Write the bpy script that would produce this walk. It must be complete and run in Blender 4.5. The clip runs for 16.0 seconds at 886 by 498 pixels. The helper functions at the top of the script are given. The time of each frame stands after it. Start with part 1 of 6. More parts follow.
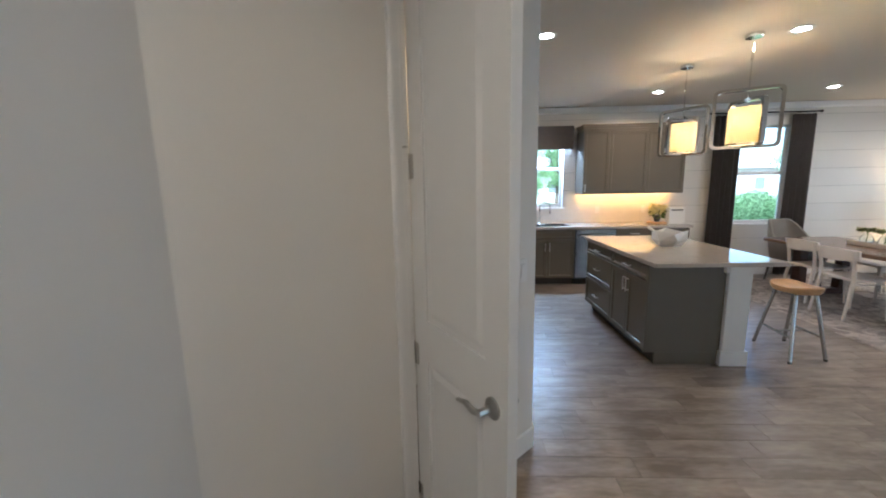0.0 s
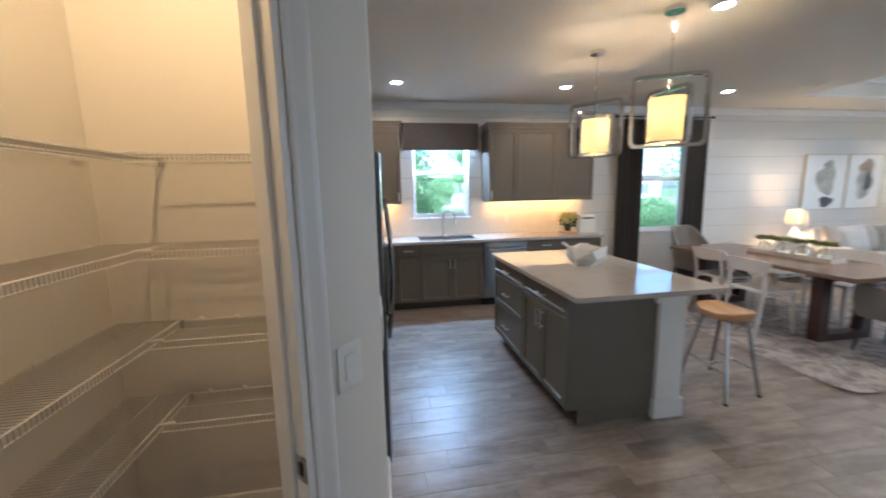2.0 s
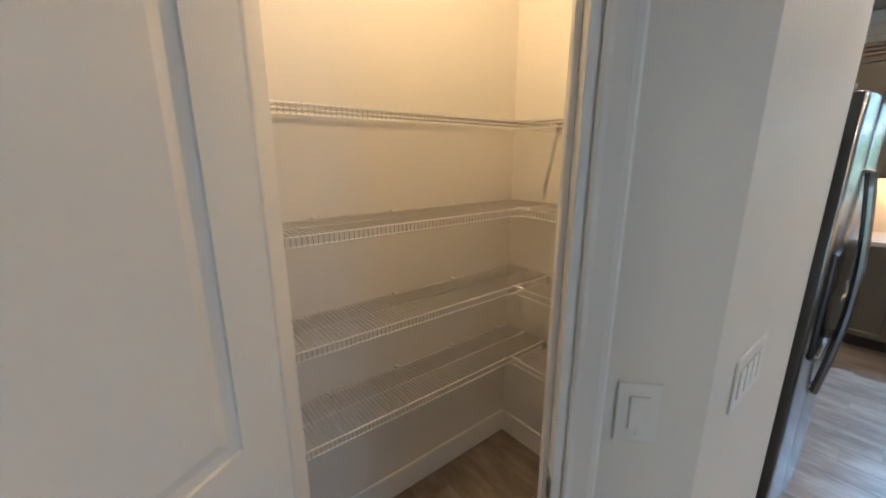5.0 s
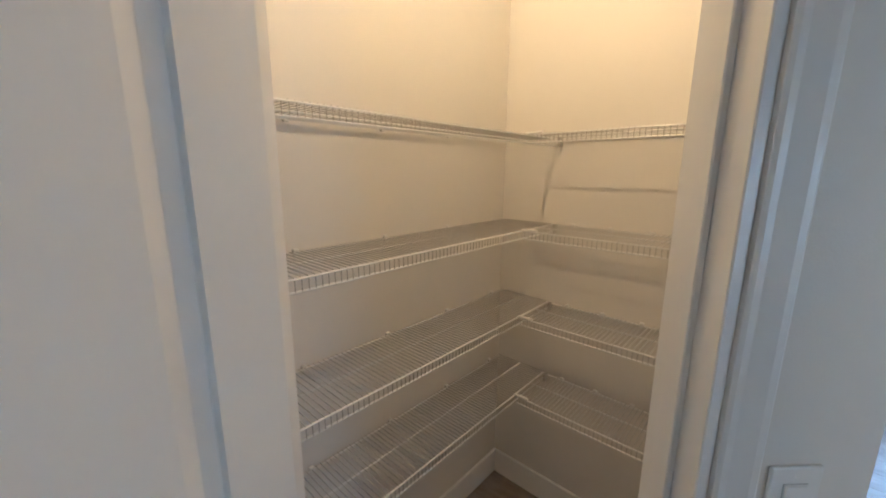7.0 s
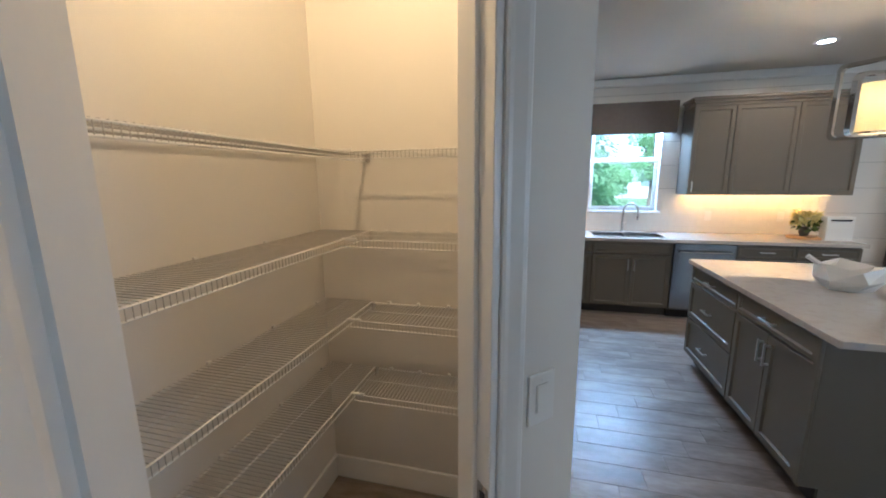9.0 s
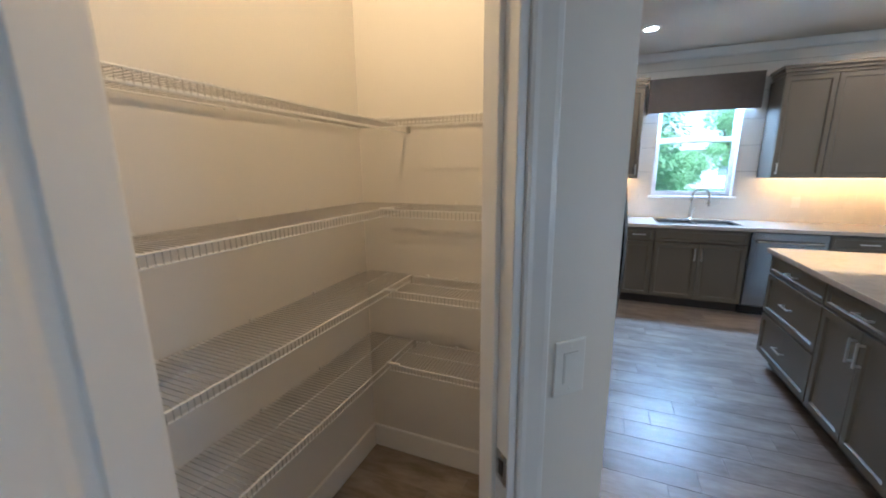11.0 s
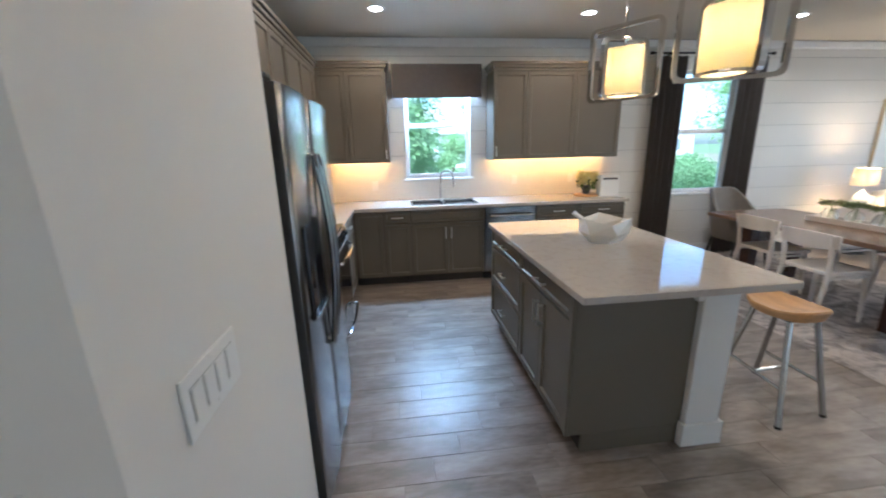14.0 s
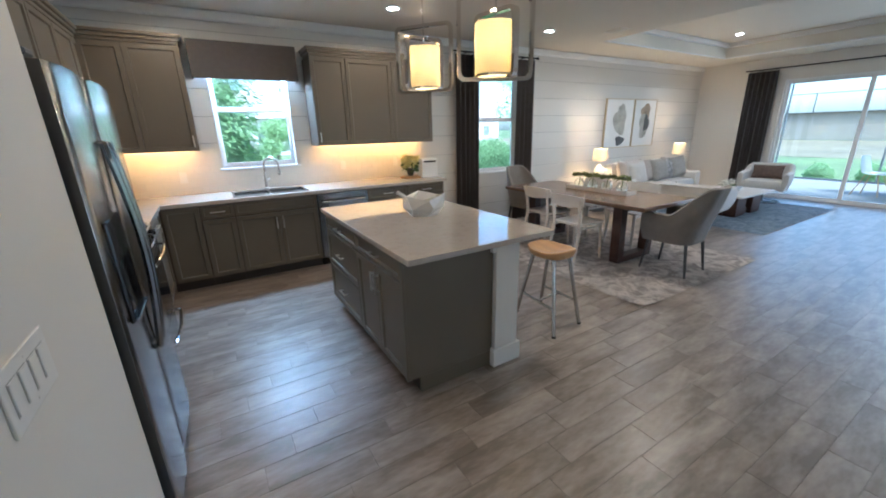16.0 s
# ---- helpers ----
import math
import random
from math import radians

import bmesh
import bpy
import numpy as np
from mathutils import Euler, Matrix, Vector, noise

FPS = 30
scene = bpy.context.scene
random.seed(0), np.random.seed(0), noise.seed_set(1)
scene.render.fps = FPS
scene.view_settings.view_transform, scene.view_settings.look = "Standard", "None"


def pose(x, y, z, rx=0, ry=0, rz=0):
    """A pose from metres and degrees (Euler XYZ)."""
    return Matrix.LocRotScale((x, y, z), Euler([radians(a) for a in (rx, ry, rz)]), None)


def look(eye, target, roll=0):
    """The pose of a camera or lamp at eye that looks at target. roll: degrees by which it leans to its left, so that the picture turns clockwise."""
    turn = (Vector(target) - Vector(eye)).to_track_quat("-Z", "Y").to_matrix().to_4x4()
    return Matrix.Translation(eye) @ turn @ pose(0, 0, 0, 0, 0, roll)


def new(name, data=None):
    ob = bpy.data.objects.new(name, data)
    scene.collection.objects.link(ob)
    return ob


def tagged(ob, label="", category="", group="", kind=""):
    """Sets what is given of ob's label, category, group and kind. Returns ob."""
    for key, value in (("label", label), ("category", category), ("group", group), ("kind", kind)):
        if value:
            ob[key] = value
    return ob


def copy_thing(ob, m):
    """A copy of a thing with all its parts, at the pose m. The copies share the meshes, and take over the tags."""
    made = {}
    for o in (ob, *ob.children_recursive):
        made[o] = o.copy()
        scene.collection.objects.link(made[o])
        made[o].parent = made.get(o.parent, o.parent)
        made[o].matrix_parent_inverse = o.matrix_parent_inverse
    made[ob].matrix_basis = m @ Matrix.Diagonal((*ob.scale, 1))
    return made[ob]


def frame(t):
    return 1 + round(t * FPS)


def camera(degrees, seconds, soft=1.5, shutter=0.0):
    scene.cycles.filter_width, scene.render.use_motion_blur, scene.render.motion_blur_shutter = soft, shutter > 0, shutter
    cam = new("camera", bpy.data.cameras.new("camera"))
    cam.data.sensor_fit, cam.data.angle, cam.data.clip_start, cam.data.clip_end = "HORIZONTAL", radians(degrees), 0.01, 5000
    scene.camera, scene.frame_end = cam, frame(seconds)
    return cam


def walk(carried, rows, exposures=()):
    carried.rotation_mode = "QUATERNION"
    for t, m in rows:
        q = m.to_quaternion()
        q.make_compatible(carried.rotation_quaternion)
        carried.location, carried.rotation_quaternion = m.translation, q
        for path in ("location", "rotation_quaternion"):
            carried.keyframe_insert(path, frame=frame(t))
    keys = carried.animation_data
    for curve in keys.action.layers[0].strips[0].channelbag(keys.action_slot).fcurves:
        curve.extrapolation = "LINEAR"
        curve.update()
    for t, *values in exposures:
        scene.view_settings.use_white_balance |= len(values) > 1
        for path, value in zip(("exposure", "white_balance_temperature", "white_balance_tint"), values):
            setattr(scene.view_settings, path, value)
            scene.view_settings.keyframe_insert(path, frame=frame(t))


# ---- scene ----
cam = camera(98.9, 16.0, soft=1.9, shutter=0.4)
PATH = [
    (0, (0.256, -0.001, 1.534), (0.177, 1.971, 1.211), -1.1),
    (0.5, (0.331, 0.249, 1.521), (0.343, 2.227, 1.229), -1.1),
    (1, (0.456, 0.483, 1.535), (0.646, 2.452, 1.243), -1.1),
    (1.5, (0.621, 0.747, 1.546), (1.159, 2.65, 1.246), -1.3),
    (2, (0.685, 1.008, 1.54), (1.018, 2.956, 1.236), -1.1),
    (2.5, (0.676, 1.245, 1.571), (0.453, 3.204, 1.234), -1.1),
    (3, (0.775, 1.453, 1.527), (-0.174, 3.161, 1.102), -0.7),
    (3.5, (0.876, 1.464, 1.569), (-0.586, 2.73, 1.061), -1.9),
    (5.8, (0.79, 1.243, 1.535), (-0.731, 2.459, 1.078), 0.3),
    (6, (0.752, 1.264, 1.53), (-0.745, 2.516, 1.094), 0.1),
    (6.5, (0.613, 1.333, 1.565), (-0.802, 2.678, 1.133), 0.1),
    (7, (0.535, 1.288, 1.561), (-0.782, 2.738, 1.157), 0.3),
    (7.5, (0.512, 1.201, 1.559), (-0.554, 2.852, 1.185), -0.1),
    (8, (0.52, 1.165, 1.565), (-0.238, 2.978, 1.195), -0.4),
    (8.5, (0.547, 1.155, 1.58), (0.018, 3.049, 1.213), -0.6),
    (8.7, (0.561, 1.16, 1.581), (0.081, 3.068, 1.217), -0.5),
    (10.8, (0.612, 1.137, 1.514), (-0.078, 2.974, 1.127), -0.7),
    (11, (0.631, 1.201, 1.5), (-0.116, 3.01, 1.087), -0.6),
    (11.5, (0.74, 1.256, 1.472), (-0.061, 3.03, 1.011), -0.8),
    (12, (0.926, 1.326, 1.481), (0.125, 3.088, 0.976), -0.9),
    (12.5, (1.063, 1.361, 1.503), (0.364, 3.163, 0.99), -1.0),
    (13, (1.113, 1.408, 1.512), (0.654, 3.287, 1.002), -1.1),
    (13.5, (1.089, 1.52, 1.526), (0.966, 3.449, 1.016), -1.5),
    (14, (1.064, 1.602, 1.518), (1.288, 3.522, 1.005), -1.4),
    (14.5, (1.066, 1.64, 1.502), (1.573, 3.5, 0.972), -1.4),
    (15, (1.064, 1.616, 1.491), (1.767, 3.4, 0.922), -1.4),
    (15.5, (1.051, 1.48, 1.514), (1.948, 3.166, 0.92), -1.5),
    (16, (1.045, 1.37, 1.52), (2.028, 3.006, 0.921), -1.4),
]
STOPS = 2.30
EXPOSURES = [(0.0, STOPS, 5250, 10), (2.0, STOPS, 5100, 10), (3.5, STOPS + 0.1, 5000, 10), (5.8, STOPS + 0.1, 5350, 8), (6.5, STOPS + 0.1, 5100, 8), (7.5, STOPS + 0.06, 4720, 8),
             (8.5, STOPS - 0.03, 4880, 8), (11.0, STOPS, 4800, 8), (12.0, STOPS + 0.05, 4950, 8), (13.2, STOPS + 0.08, 5050, 8), (14.5, STOPS, 5080, 8), (16.0, STOPS - 0.1, 5100, 7)]
walk(cam, [(t, look(eye, target, roll)) for t, eye, target, roll in PATH], EXPOSURES)
SKY, SUN, FRONT_W, PATIO_W = 0.15, 2.6, 0.3, 12.5
STRIP_W, CAN_W, PEND_W, PANTRY_W, TABLE_W, HALL_W, SINK_W, LIVING_W = 0.78, 6.4, 3.6, 7.8, 6.0, 11.0, 16.0, 15.0
DOOR_OPEN = 103

# ---- light ----
world = bpy.data.worlds.new("world")
scene.world = world
world.use_nodes = True
wn = world.node_tree
sky = wn.nodes.new("ShaderNodeTexSky")
sky.sky_type, sky.sun_disc = "NISHITA", False
sky.sun_elevation, sky.sun_rotation = radians(52), radians(200)
sky.air_density, sky.dust_density, sky.ozone_density = 1.0, 2.5, 1.0
wn.links.new(sky.outputs[0], wn.nodes["Background"].inputs[0])
wn.nodes["Background"].inputs[1].default_value = SKY


def lamp(name, kind, energy, color, m, **settings):
    data = bpy.data.lights.new(name, kind)
    data.energy, data.color = energy, color
    if "size" in settings:
        data.size = settings["size"]
    if "size_y" in settings:
        data.shape, data.size_y = "RECTANGLE", settings["size_y"]
    if "angle" in settings:
        data.angle = radians(settings["angle"])
    if "radius" in settings:
        data.shadow_soft_size = settings["radius"]
    if "spot" in settings:
        data.spot_size, data.spot_blend = radians(settings["spot"]), settings.get("blend", 0.6)
    ob = new(name, data)
    ob.matrix_world = m
    return ob


lamp("sun", "SUN", SUN, (1.0, 0.96, 0.9), pose(0, 0, 20, 38, 0, -20), angle=20)
WARM, CAN, KITCHEN_CAN = (1.0, 0.47, 0.11), (1.0, 0.78, 0.53), (1.0, 0.63, 0.31)
DAY_CAN = (1.0, 0.88, 0.74)
PANTRY_C, PEND_C, LAMP_C = (1.0, 0.61, 0.255), (1.0, 0.69, 0.37), (1.0, 0.62, 0.29)

# ---- helpers of this scene ----
CEIL = 2.74
YN = 6.38      # north wall
XE = 11.15     # far wall with the sliding door
XW = -0.08     # kitchen's west wall
XP = -0.44     # hall and pantry west wall
YP = 2.775     # pantry's north wall
XS = 0.68      # short wall with the switches


def part(name, bm, material, parent=None, label="", smooth=False):
    """One mesh object from a bmesh, under a thing or a part."""
    if isinstance(bm, bpy.types.Mesh):
        me = bm
    else:
        me = bpy.data.meshes.new(name)
        bm.normal_update()
        bm.to_mesh(me)
        bm.free()
        if smooth:
            for p in me.polygons:
                p.use_smooth = True
            try:
                me.set_sharp_from_angle(angle=radians(40))
            except AttributeError:
                pass
        me.materials.append(material)
    ob = new(name, me)
    if parent is not None:
        ob.parent = parent
    if label:
        ob["label"] = label
    return ob


def thing(name, label, category, m=None, group=""):
    ob = new(name)
    ob.empty_display_size = 0.1
    if m is not None:
        ob.matrix_world = m
    return tagged(ob, label, category, group)


def add_box(bm, x0, x1, y0, y1, z0, z1, m=None):
    mat4 = Matrix.Translation(((x0 + x1) / 2, (y0 + y1) / 2, (z0 + z1) / 2)) @ Matrix.Diagonal((abs(x1 - x0), abs(y1 - y0), abs(z1 - z0), 1))
    if m is not None:
        mat4 = m @ mat4
    return bmesh.ops.create_cube(bm, size=1, matrix=mat4)["verts"]


def bevel(bm, w, seg=1, edges=None):
    if w > 0:
        bmesh.ops.bevel(bm, geom=list(edges or bm.edges), offset=w, segments=seg, profile=0.5, affect="EDGES", clamp_overlap=True)
    return bm


def box(x0, x1, y0, y1, z0, z1, b=0.0, seg=1):
    bm = bmesh.new()
    add_box(bm, x0, x1, y0, y1, z0, z1)
    return bevel(bm, b, seg)


def boxes(list_of, b=0.0):
    bm = bmesh.new()
    for c in list_of:
        add_box(bm, *c)
    return bevel(bm, b)


def add_tube(bm, points, r, seg=8, closed=False, radii=None):
    """A round bar along points."""
    pts = [Vector(p) for p in points]
    n = len(pts)
    rings = []
    side = None
    for i, p in enumerate(pts):
        if closed:
            d = (pts[(i + 1) % n] - pts[i - 1]).normalized()
        else:
            d = (pts[min(i + 1, n - 1)] - pts[max(i - 1, 0)]).normalized()
        if side is None:
            up = Vector((0, 0, 1)) if abs(d.z) < 0.9 else Vector((1, 0, 0))
            side = d.cross(up).normalized()
        side = (side - d * side.dot(d)).normalized()
        other = d.cross(side)
        rr = radii[i] if radii else r
        rings.append([bm.verts.new(p + (side * math.cos(2 * math.pi * k / seg) + other * math.sin(2 * math.pi * k / seg)) * rr) for k in range(seg)])
    for i in range(n if closed else n - 1):
        a, b = rings[i], rings[(i + 1) % n]
        for k in range(seg):
            bm.faces.new((a[k], a[(k + 1) % seg], b[(k + 1) % seg], b[k]))
    if not closed:
        bm.faces.new(rings[0][::-1])
        bm.faces.new(rings[-1])
    return bm


def tube(points, r, seg=8, closed=False, radii=None):
    return add_tube(bmesh.new(), points, r, seg, closed, radii)


def add_lathe(bm, profile, seg=24, centre=(0, 0), top=True, bottom=True):
    rings = []
    for r, z in profile:
        rings.append([bm.verts.new((centre[0] + r * math.cos(2 * math.pi * k / seg), centre[1] + r * math.sin(2 * math.pi * k / seg), z)) for k in range(seg)])
    for a, b in zip(rings, rings[1:]):
        for k in range(seg):
            bm.faces.new((a[k], a[(k + 1) % seg], b[(k + 1) % seg], b[k]))
    if bottom:
        bm.faces.new(rings[0][::-1])
    if top:
        bm.faces.new(rings[-1])
    return bm


def lathe(profile, seg=24, top=True, bottom=True):
    return add_lathe(bmesh.new(), profile, seg, (0, 0), top, bottom)


def prism(outline, z0, z1, b=0.0):
    bm = bmesh.new()
    lo = [bm.verts.new((x, y, z0)) for x, y in outline]
    hi = [bm.verts.new((x, y, z1)) for x, y in outline]
    n = len(outline)
    bm.faces.new(lo[::-1])
    bm.faces.new(hi)
    for i in range(n):
        bm.faces.new((lo[i], lo[(i + 1) % n], hi[(i + 1) % n], hi[i]))
    return bevel(bm, b)


def cushion(w, d, h, puff=0.3, n=8):
    """A soft block standing on z = 0, centred in x and y."""
    bm = bmesh.new()
    bmesh.ops.create_cube(bm, size=1)
    bmesh.ops.subdivide_edges(bm, edges=bm.edges[:], cuts=n, use_grid_fill=True)
    for v in bm.verts:
        x, y, z = v.co * 2
        k = puff * 0.5
        sx = 1 - k * (y * y * 0.3 + z * z * 0.5)
        sy = 1 - k * (x * x * 0.3 + z * z * 0.5)
        sz = 1 - k * (max(abs(x), abs(y)) ** 4)
        v.co = Vector((x * sx * w / 2, y * sy * d / 2, z * sz * h / 2 + h / 2))
    return bm


def rounded(points, r, seg=4):
    """A closed outline with its corners rounded (2D)."""
    out = []
    n = len(points)
    for i in range(n):
        p, a, b = Vector(points[i]), Vector(points[i - 1]), Vector(points[(i + 1) % n])
        u, v = (a - p).normalized(), (b - p).normalized()
        s, e = p + u * r, p + v * r
        for k in range(seg + 1):
            t = k / seg
            out.append(tuple(s * (1 - t) ** 2 + p * 2 * t * (1 - t) + e * t * t))
    return out


# ---- materials ----
def material(name, color, rough=0.5, metal=0.0, vary=0.08, scale=6.0, fine=120.0, bump=0.05, stretch=(1, 1, 1), coat=0.0, sheen=0.0, random_value=0.0, island=False, pair=None):
    """A surface with stains at one scale, grain at another, and fine relief."""
    m = bpy.data.materials.new(name)
    m.use_nodes = True
    t = m.node_tree
    bsdf = t.nodes["Principled BSDF"]
    co = t.nodes.new("ShaderNodeTexCoord")
    mp = t.nodes.new("ShaderNodeMapping")
    mp.inputs["Scale"].default_value = stretch
    t.links.new(co.outputs["Object"], mp.inputs["Vector"])
    vec = mp.outputs["Vector"]
    rnd = None
    if random_value:
        if island:
            rnd = t.nodes.new("ShaderNodeNewGeometry").outputs["Random Per Island"]
        else:
            rnd = t.nodes.new("ShaderNodeObjectInfo").outputs["Random"]
        sh = t.nodes.new("ShaderNodeVectorMath")
        sh.operation = "SCALE"
        sh.inputs[0].default_value = (37, 53, 11)
        t.links.new(rnd, sh.inputs["Scale"])
        ad = t.nodes.new("ShaderNodeVectorMath")
        t.links.new(vec, ad.inputs[0])
        t.links.new(sh.outputs[0], ad.inputs[1])
        vec = ad.outputs[0]
    big = t.nodes.new("ShaderNodeTexNoise")
    big.inputs["Scale"].default_value, big.inputs["Detail"].default_value = scale, 4
    small = t.nodes.new("ShaderNodeTexNoise")
    small.inputs["Scale"].default_value, small.inputs["Detail"].default_value = fine, 3
    for n in (big, small):
        t.links.new(vec, n.inputs["Vector"])
    mixn = t.nodes.new("ShaderNodeMath")
    mixn.operation = "MULTIPLY_ADD"
    t.links.new(small.outputs["Fac"], mixn.inputs[0])
    mixn.inputs[1].default_value = 0.35
    t.links.new(big.outputs["Fac"], mixn.inputs[2])
    src = mixn.outputs[0]
    if rnd is not None:
        ma = t.nodes.new("ShaderNodeMath")
        ma.operation = "MULTIPLY_ADD"
        t.links.new(rnd, ma.inputs[0])
        ma.inputs[1].default_value = random_value
        t.links.new(src, ma.inputs[2])
        src = ma.outputs[0]
    ramp = t.nodes.new("ShaderNodeValToRGB")
    c = Vector(color)
    ramp.color_ramp.elements[0].position, ramp.color_ramp.elements[1].position = 0.4, 0.95 + random_value
    ramp.color_ramp.elements[0].color = (*[max(0, k * (1 - vary)) for k in c], 1)
    ramp.color_ramp.elements[1].color = (*[min(1, k * (1 + vary)) for k in c], 1)
    if pair:
        ramp.color_ramp.elements[0].position, ramp.color_ramp.elements[1].position = 0.55, 0.98
        ramp.color_ramp.elements[0].color, ramp.color_ramp.elements[1].color = (*pair[0], 1), (*pair[1], 1)
    t.links.new(src, ramp.inputs[0])
    t.links.new(ramp.outputs[0], bsdf.inputs["Base Color"])
    rr = t.nodes.new("ShaderNodeMapRange")
    rr.inputs["To Min"].default_value, rr.inputs["To Max"].default_value = max(0.02, rough * 0.85), min(1, rough * 1.15)
    t.links.new(big.outputs["Fac"], rr.inputs["Value"])
    t.links.new(rr.outputs[0], bsdf.inputs["Roughness"])
    bsdf.inputs["Metallic"].default_value = metal
    bsdf.inputs["Coat Weight"].default_value, bsdf.inputs["Coat Roughness"].default_value = coat, 0.46
    bsdf.inputs["Sheen Weight"].default_value = sheen
    if bump:
        bp = t.nodes.new("ShaderNodeBump")
        bp.inputs["Strength"].default_value, bp.inputs["Distance"].default_value = bump, 0.01
        t.links.new(small.outputs["Fac"], bp.inputs["Height"])
        t.links.new(bp.outputs[0], bsdf.inputs["Normal"])
    return m


def glow(name, color, strength):
    m = bpy.data.materials.new(name)
    m.use_nodes = True
    b = m.node_tree.nodes["Principled BSDF"]
    b.inputs["Base Color"].default_value = (*color, 1)
    b.inputs["Emission Color"].default_value = (*color, 1)
    b.inputs["Emission Strength"].default_value = strength
    return m


def glass(name, tint=(1, 1, 1), rough=0.0, ior=1.45):
    m = bpy.data.materials.new(name)
    m.use_nodes = True
    b = m.node_tree.nodes["Principled BSDF"]
    b.inputs["Base Color"].default_value = (*tint, 1)
    b.inputs["Roughness"].default_value = rough
    b.inputs["IOR"].default_value = ior
    b.inputs["Transmission Weight"].default_value = 1.0
    return m


def marble(name, base, vein, rough, scale=11.0, twist=0.8, lo=0.34, hi=0.52):
    m = material(name, base, rough, vary=0.05, scale=3, fine=60, bump=0.0)
    t = m.node_tree
    co = t.nodes.new("ShaderNodeTexCoord")
    n1 = t.nodes.new("ShaderNodeTexNoise")
    n1.inputs["Scale"].default_value, n1.inputs["Detail"].default_value, n1.inputs["Distortion"].default_value = scale, 8, twist
    n1.inputs["Roughness"].default_value = 0.68
    t.links.new(co.outputs["Object"], n1.inputs["Vector"])
    r = t.nodes.new("ShaderNodeValToRGB")
    e = r.color_ramp.elements
    e[0].position, e[1].position = lo, hi
    e[0].color, e[1].color = (*vein, 1), (*base, 1)
    t.links.new(n1.outputs["Fac"], r.inputs[0])
    t.links.new(r.outputs[0], t.nodes["Principled BSDF"].inputs["Base Color"])
    return m


WALL = material("wall_paint", (0.75, 0.72, 0.67), 0.55, vary=0.02, scale=1.5, fine=260, bump=0.06)
CEILING = material("ceiling_paint", (0.72, 0.675, 0.59), 0.75, vary=0.02, scale=2, fine=150, bump=0.15)
TRIM = material("trim_paint", (0.80, 0.79, 0.77), 0.3, vary=0.015, scale=3, fine=90, bump=0.02)
BOARD = material("shiplap_paint", (0.69, 0.665, 0.62), 0.4, vary=0.03, scale=2, fine=60, bump=0.05, stretch=(0.2, 1, 1), random_value=0.05)
GAP = material("board_gap", (0.30, 0.285, 0.27), 0.8, vary=0.05)
TILE = material("floor_tile", (0.225, 0.193, 0.172), 0.34, scale=4.5, fine=22, bump=0.02, stretch=(0.7, 2.2, 1), random_value=0.08, coat=0.7, pair=((0.150, 0.118, 0.092), (0.385, 0.325, 0.278)))
TILE_REST = material("floor_tile_rest", (0.225, 0.193, 0.172), 0.34, scale=4.5, fine=22, bump=0.02, stretch=(0.7, 2.2, 1), random_value=0.08, coat=0.7, island=True, pair=((0.150, 0.118, 0.092), (0.385, 0.325, 0.278)))
GROUT = material("grout", (0.225, 0.197, 0.173), 0.9, vary=0.1)
CABINET = material("cabinet_paint", (0.143, 0.124, 0.094), 0.42, vary=0.05, scale=3, fine=80, bump=0.02)
# Body paint darker than the fronts, so the reveals' shade sits in its colour.
CAB_REVEAL_SHADE = material("cabinet_reveal_shade", (0.080, 0.066, 0.052), 0.5, vary=0.05, scale=3, fine=80, bump=0.02)
CAB_DARK = material("toe_kick_dark", (0.06, 0.055, 0.05), 0.7, vary=0.05)
QUARTZ = marble("quartz", (0.53, 0.485, 0.44), (0.465, 0.425, 0.38), 0.06, 13.0, 1.2, 0.34, 0.50)
SPLASH = material("backsplash_tile", (0.76, 0.73, 0.67), 0.22, vary=0.04, scale=5, fine=50, bump=0.02, random_value=0.06)
STEEL = material("stainless_steel", (0.30, 0.305, 0.305), 0.22, metal=1.0, vary=0.06, scale=3, fine=160, bump=0.02, stretch=(1, 1, 0.05))
STEEL_DARK = material("dark_steel", (0.10, 0.105, 0.11), 0.35, metal=0.6, vary=0.06, scale=3, fine=100, bump=0.03)
CHROME = material("chrome", (0.78, 0.77, 0.75), 0.08, metal=1.0, vary=0.02, bump=0)
HANDLE = material("satin_handle", (0.74, 0.73, 0.70), 0.3, metal=1.0, vary=0.04, bump=0)
NICKEL = material("brushed_nickel", (0.50, 0.48, 0.45), 0.28, metal=1.0, vary=0.05, bump=0.01)
BLACK = material("black_plastic", (0.012, 0.012, 0.014), 0.25, vary=0.1, bump=0.01)
BLACK_GLASS = material("black_glass", (0.008, 0.008, 0.01), 0.05, vary=0.1, bump=0)
CURTAIN = material("curtain_cloth", (0.105, 0.092, 0.086), 0.85, vary=0.12, scale=20, fine=500, bump=0.12, sheen=0.2)
# Shelf wires are white like the rods; this grey holds their shaded look.
WIRE = material("coated_wire", (0.42, 0.40, 0.37), 0.3, vary=0.03, bump=0)
WHITE = material("white_plastic", (0.78, 0.77, 0.74), 0.35, vary=0.02, bump=0.01)
SWITCH_GAP_SHADE = material("switch_gap_shade", (0.42, 0.41, 0.39), 0.7, vary=0.05)
SPLASH_GROUT = material("pale_grout", (0.70, 0.67, 0.61), 0.8, vary=0.05)
VINYL = material("window_vinyl", (0.86, 0.87, 0.87), 0.35, vary=0.02, bump=0.01)
WALNUT = material("walnut", (0.05, 0.021, 0.014), 0.35, vary=0.35, scale=5, fine=40, bump=0.04, stretch=(0.4, 4, 4))
TABLETOP = material("walnut_top", (0.185, 0.115, 0.074), 0.22, vary=0.3, scale=5, fine=40, bump=0.03, stretch=(4, 0.4, 4))
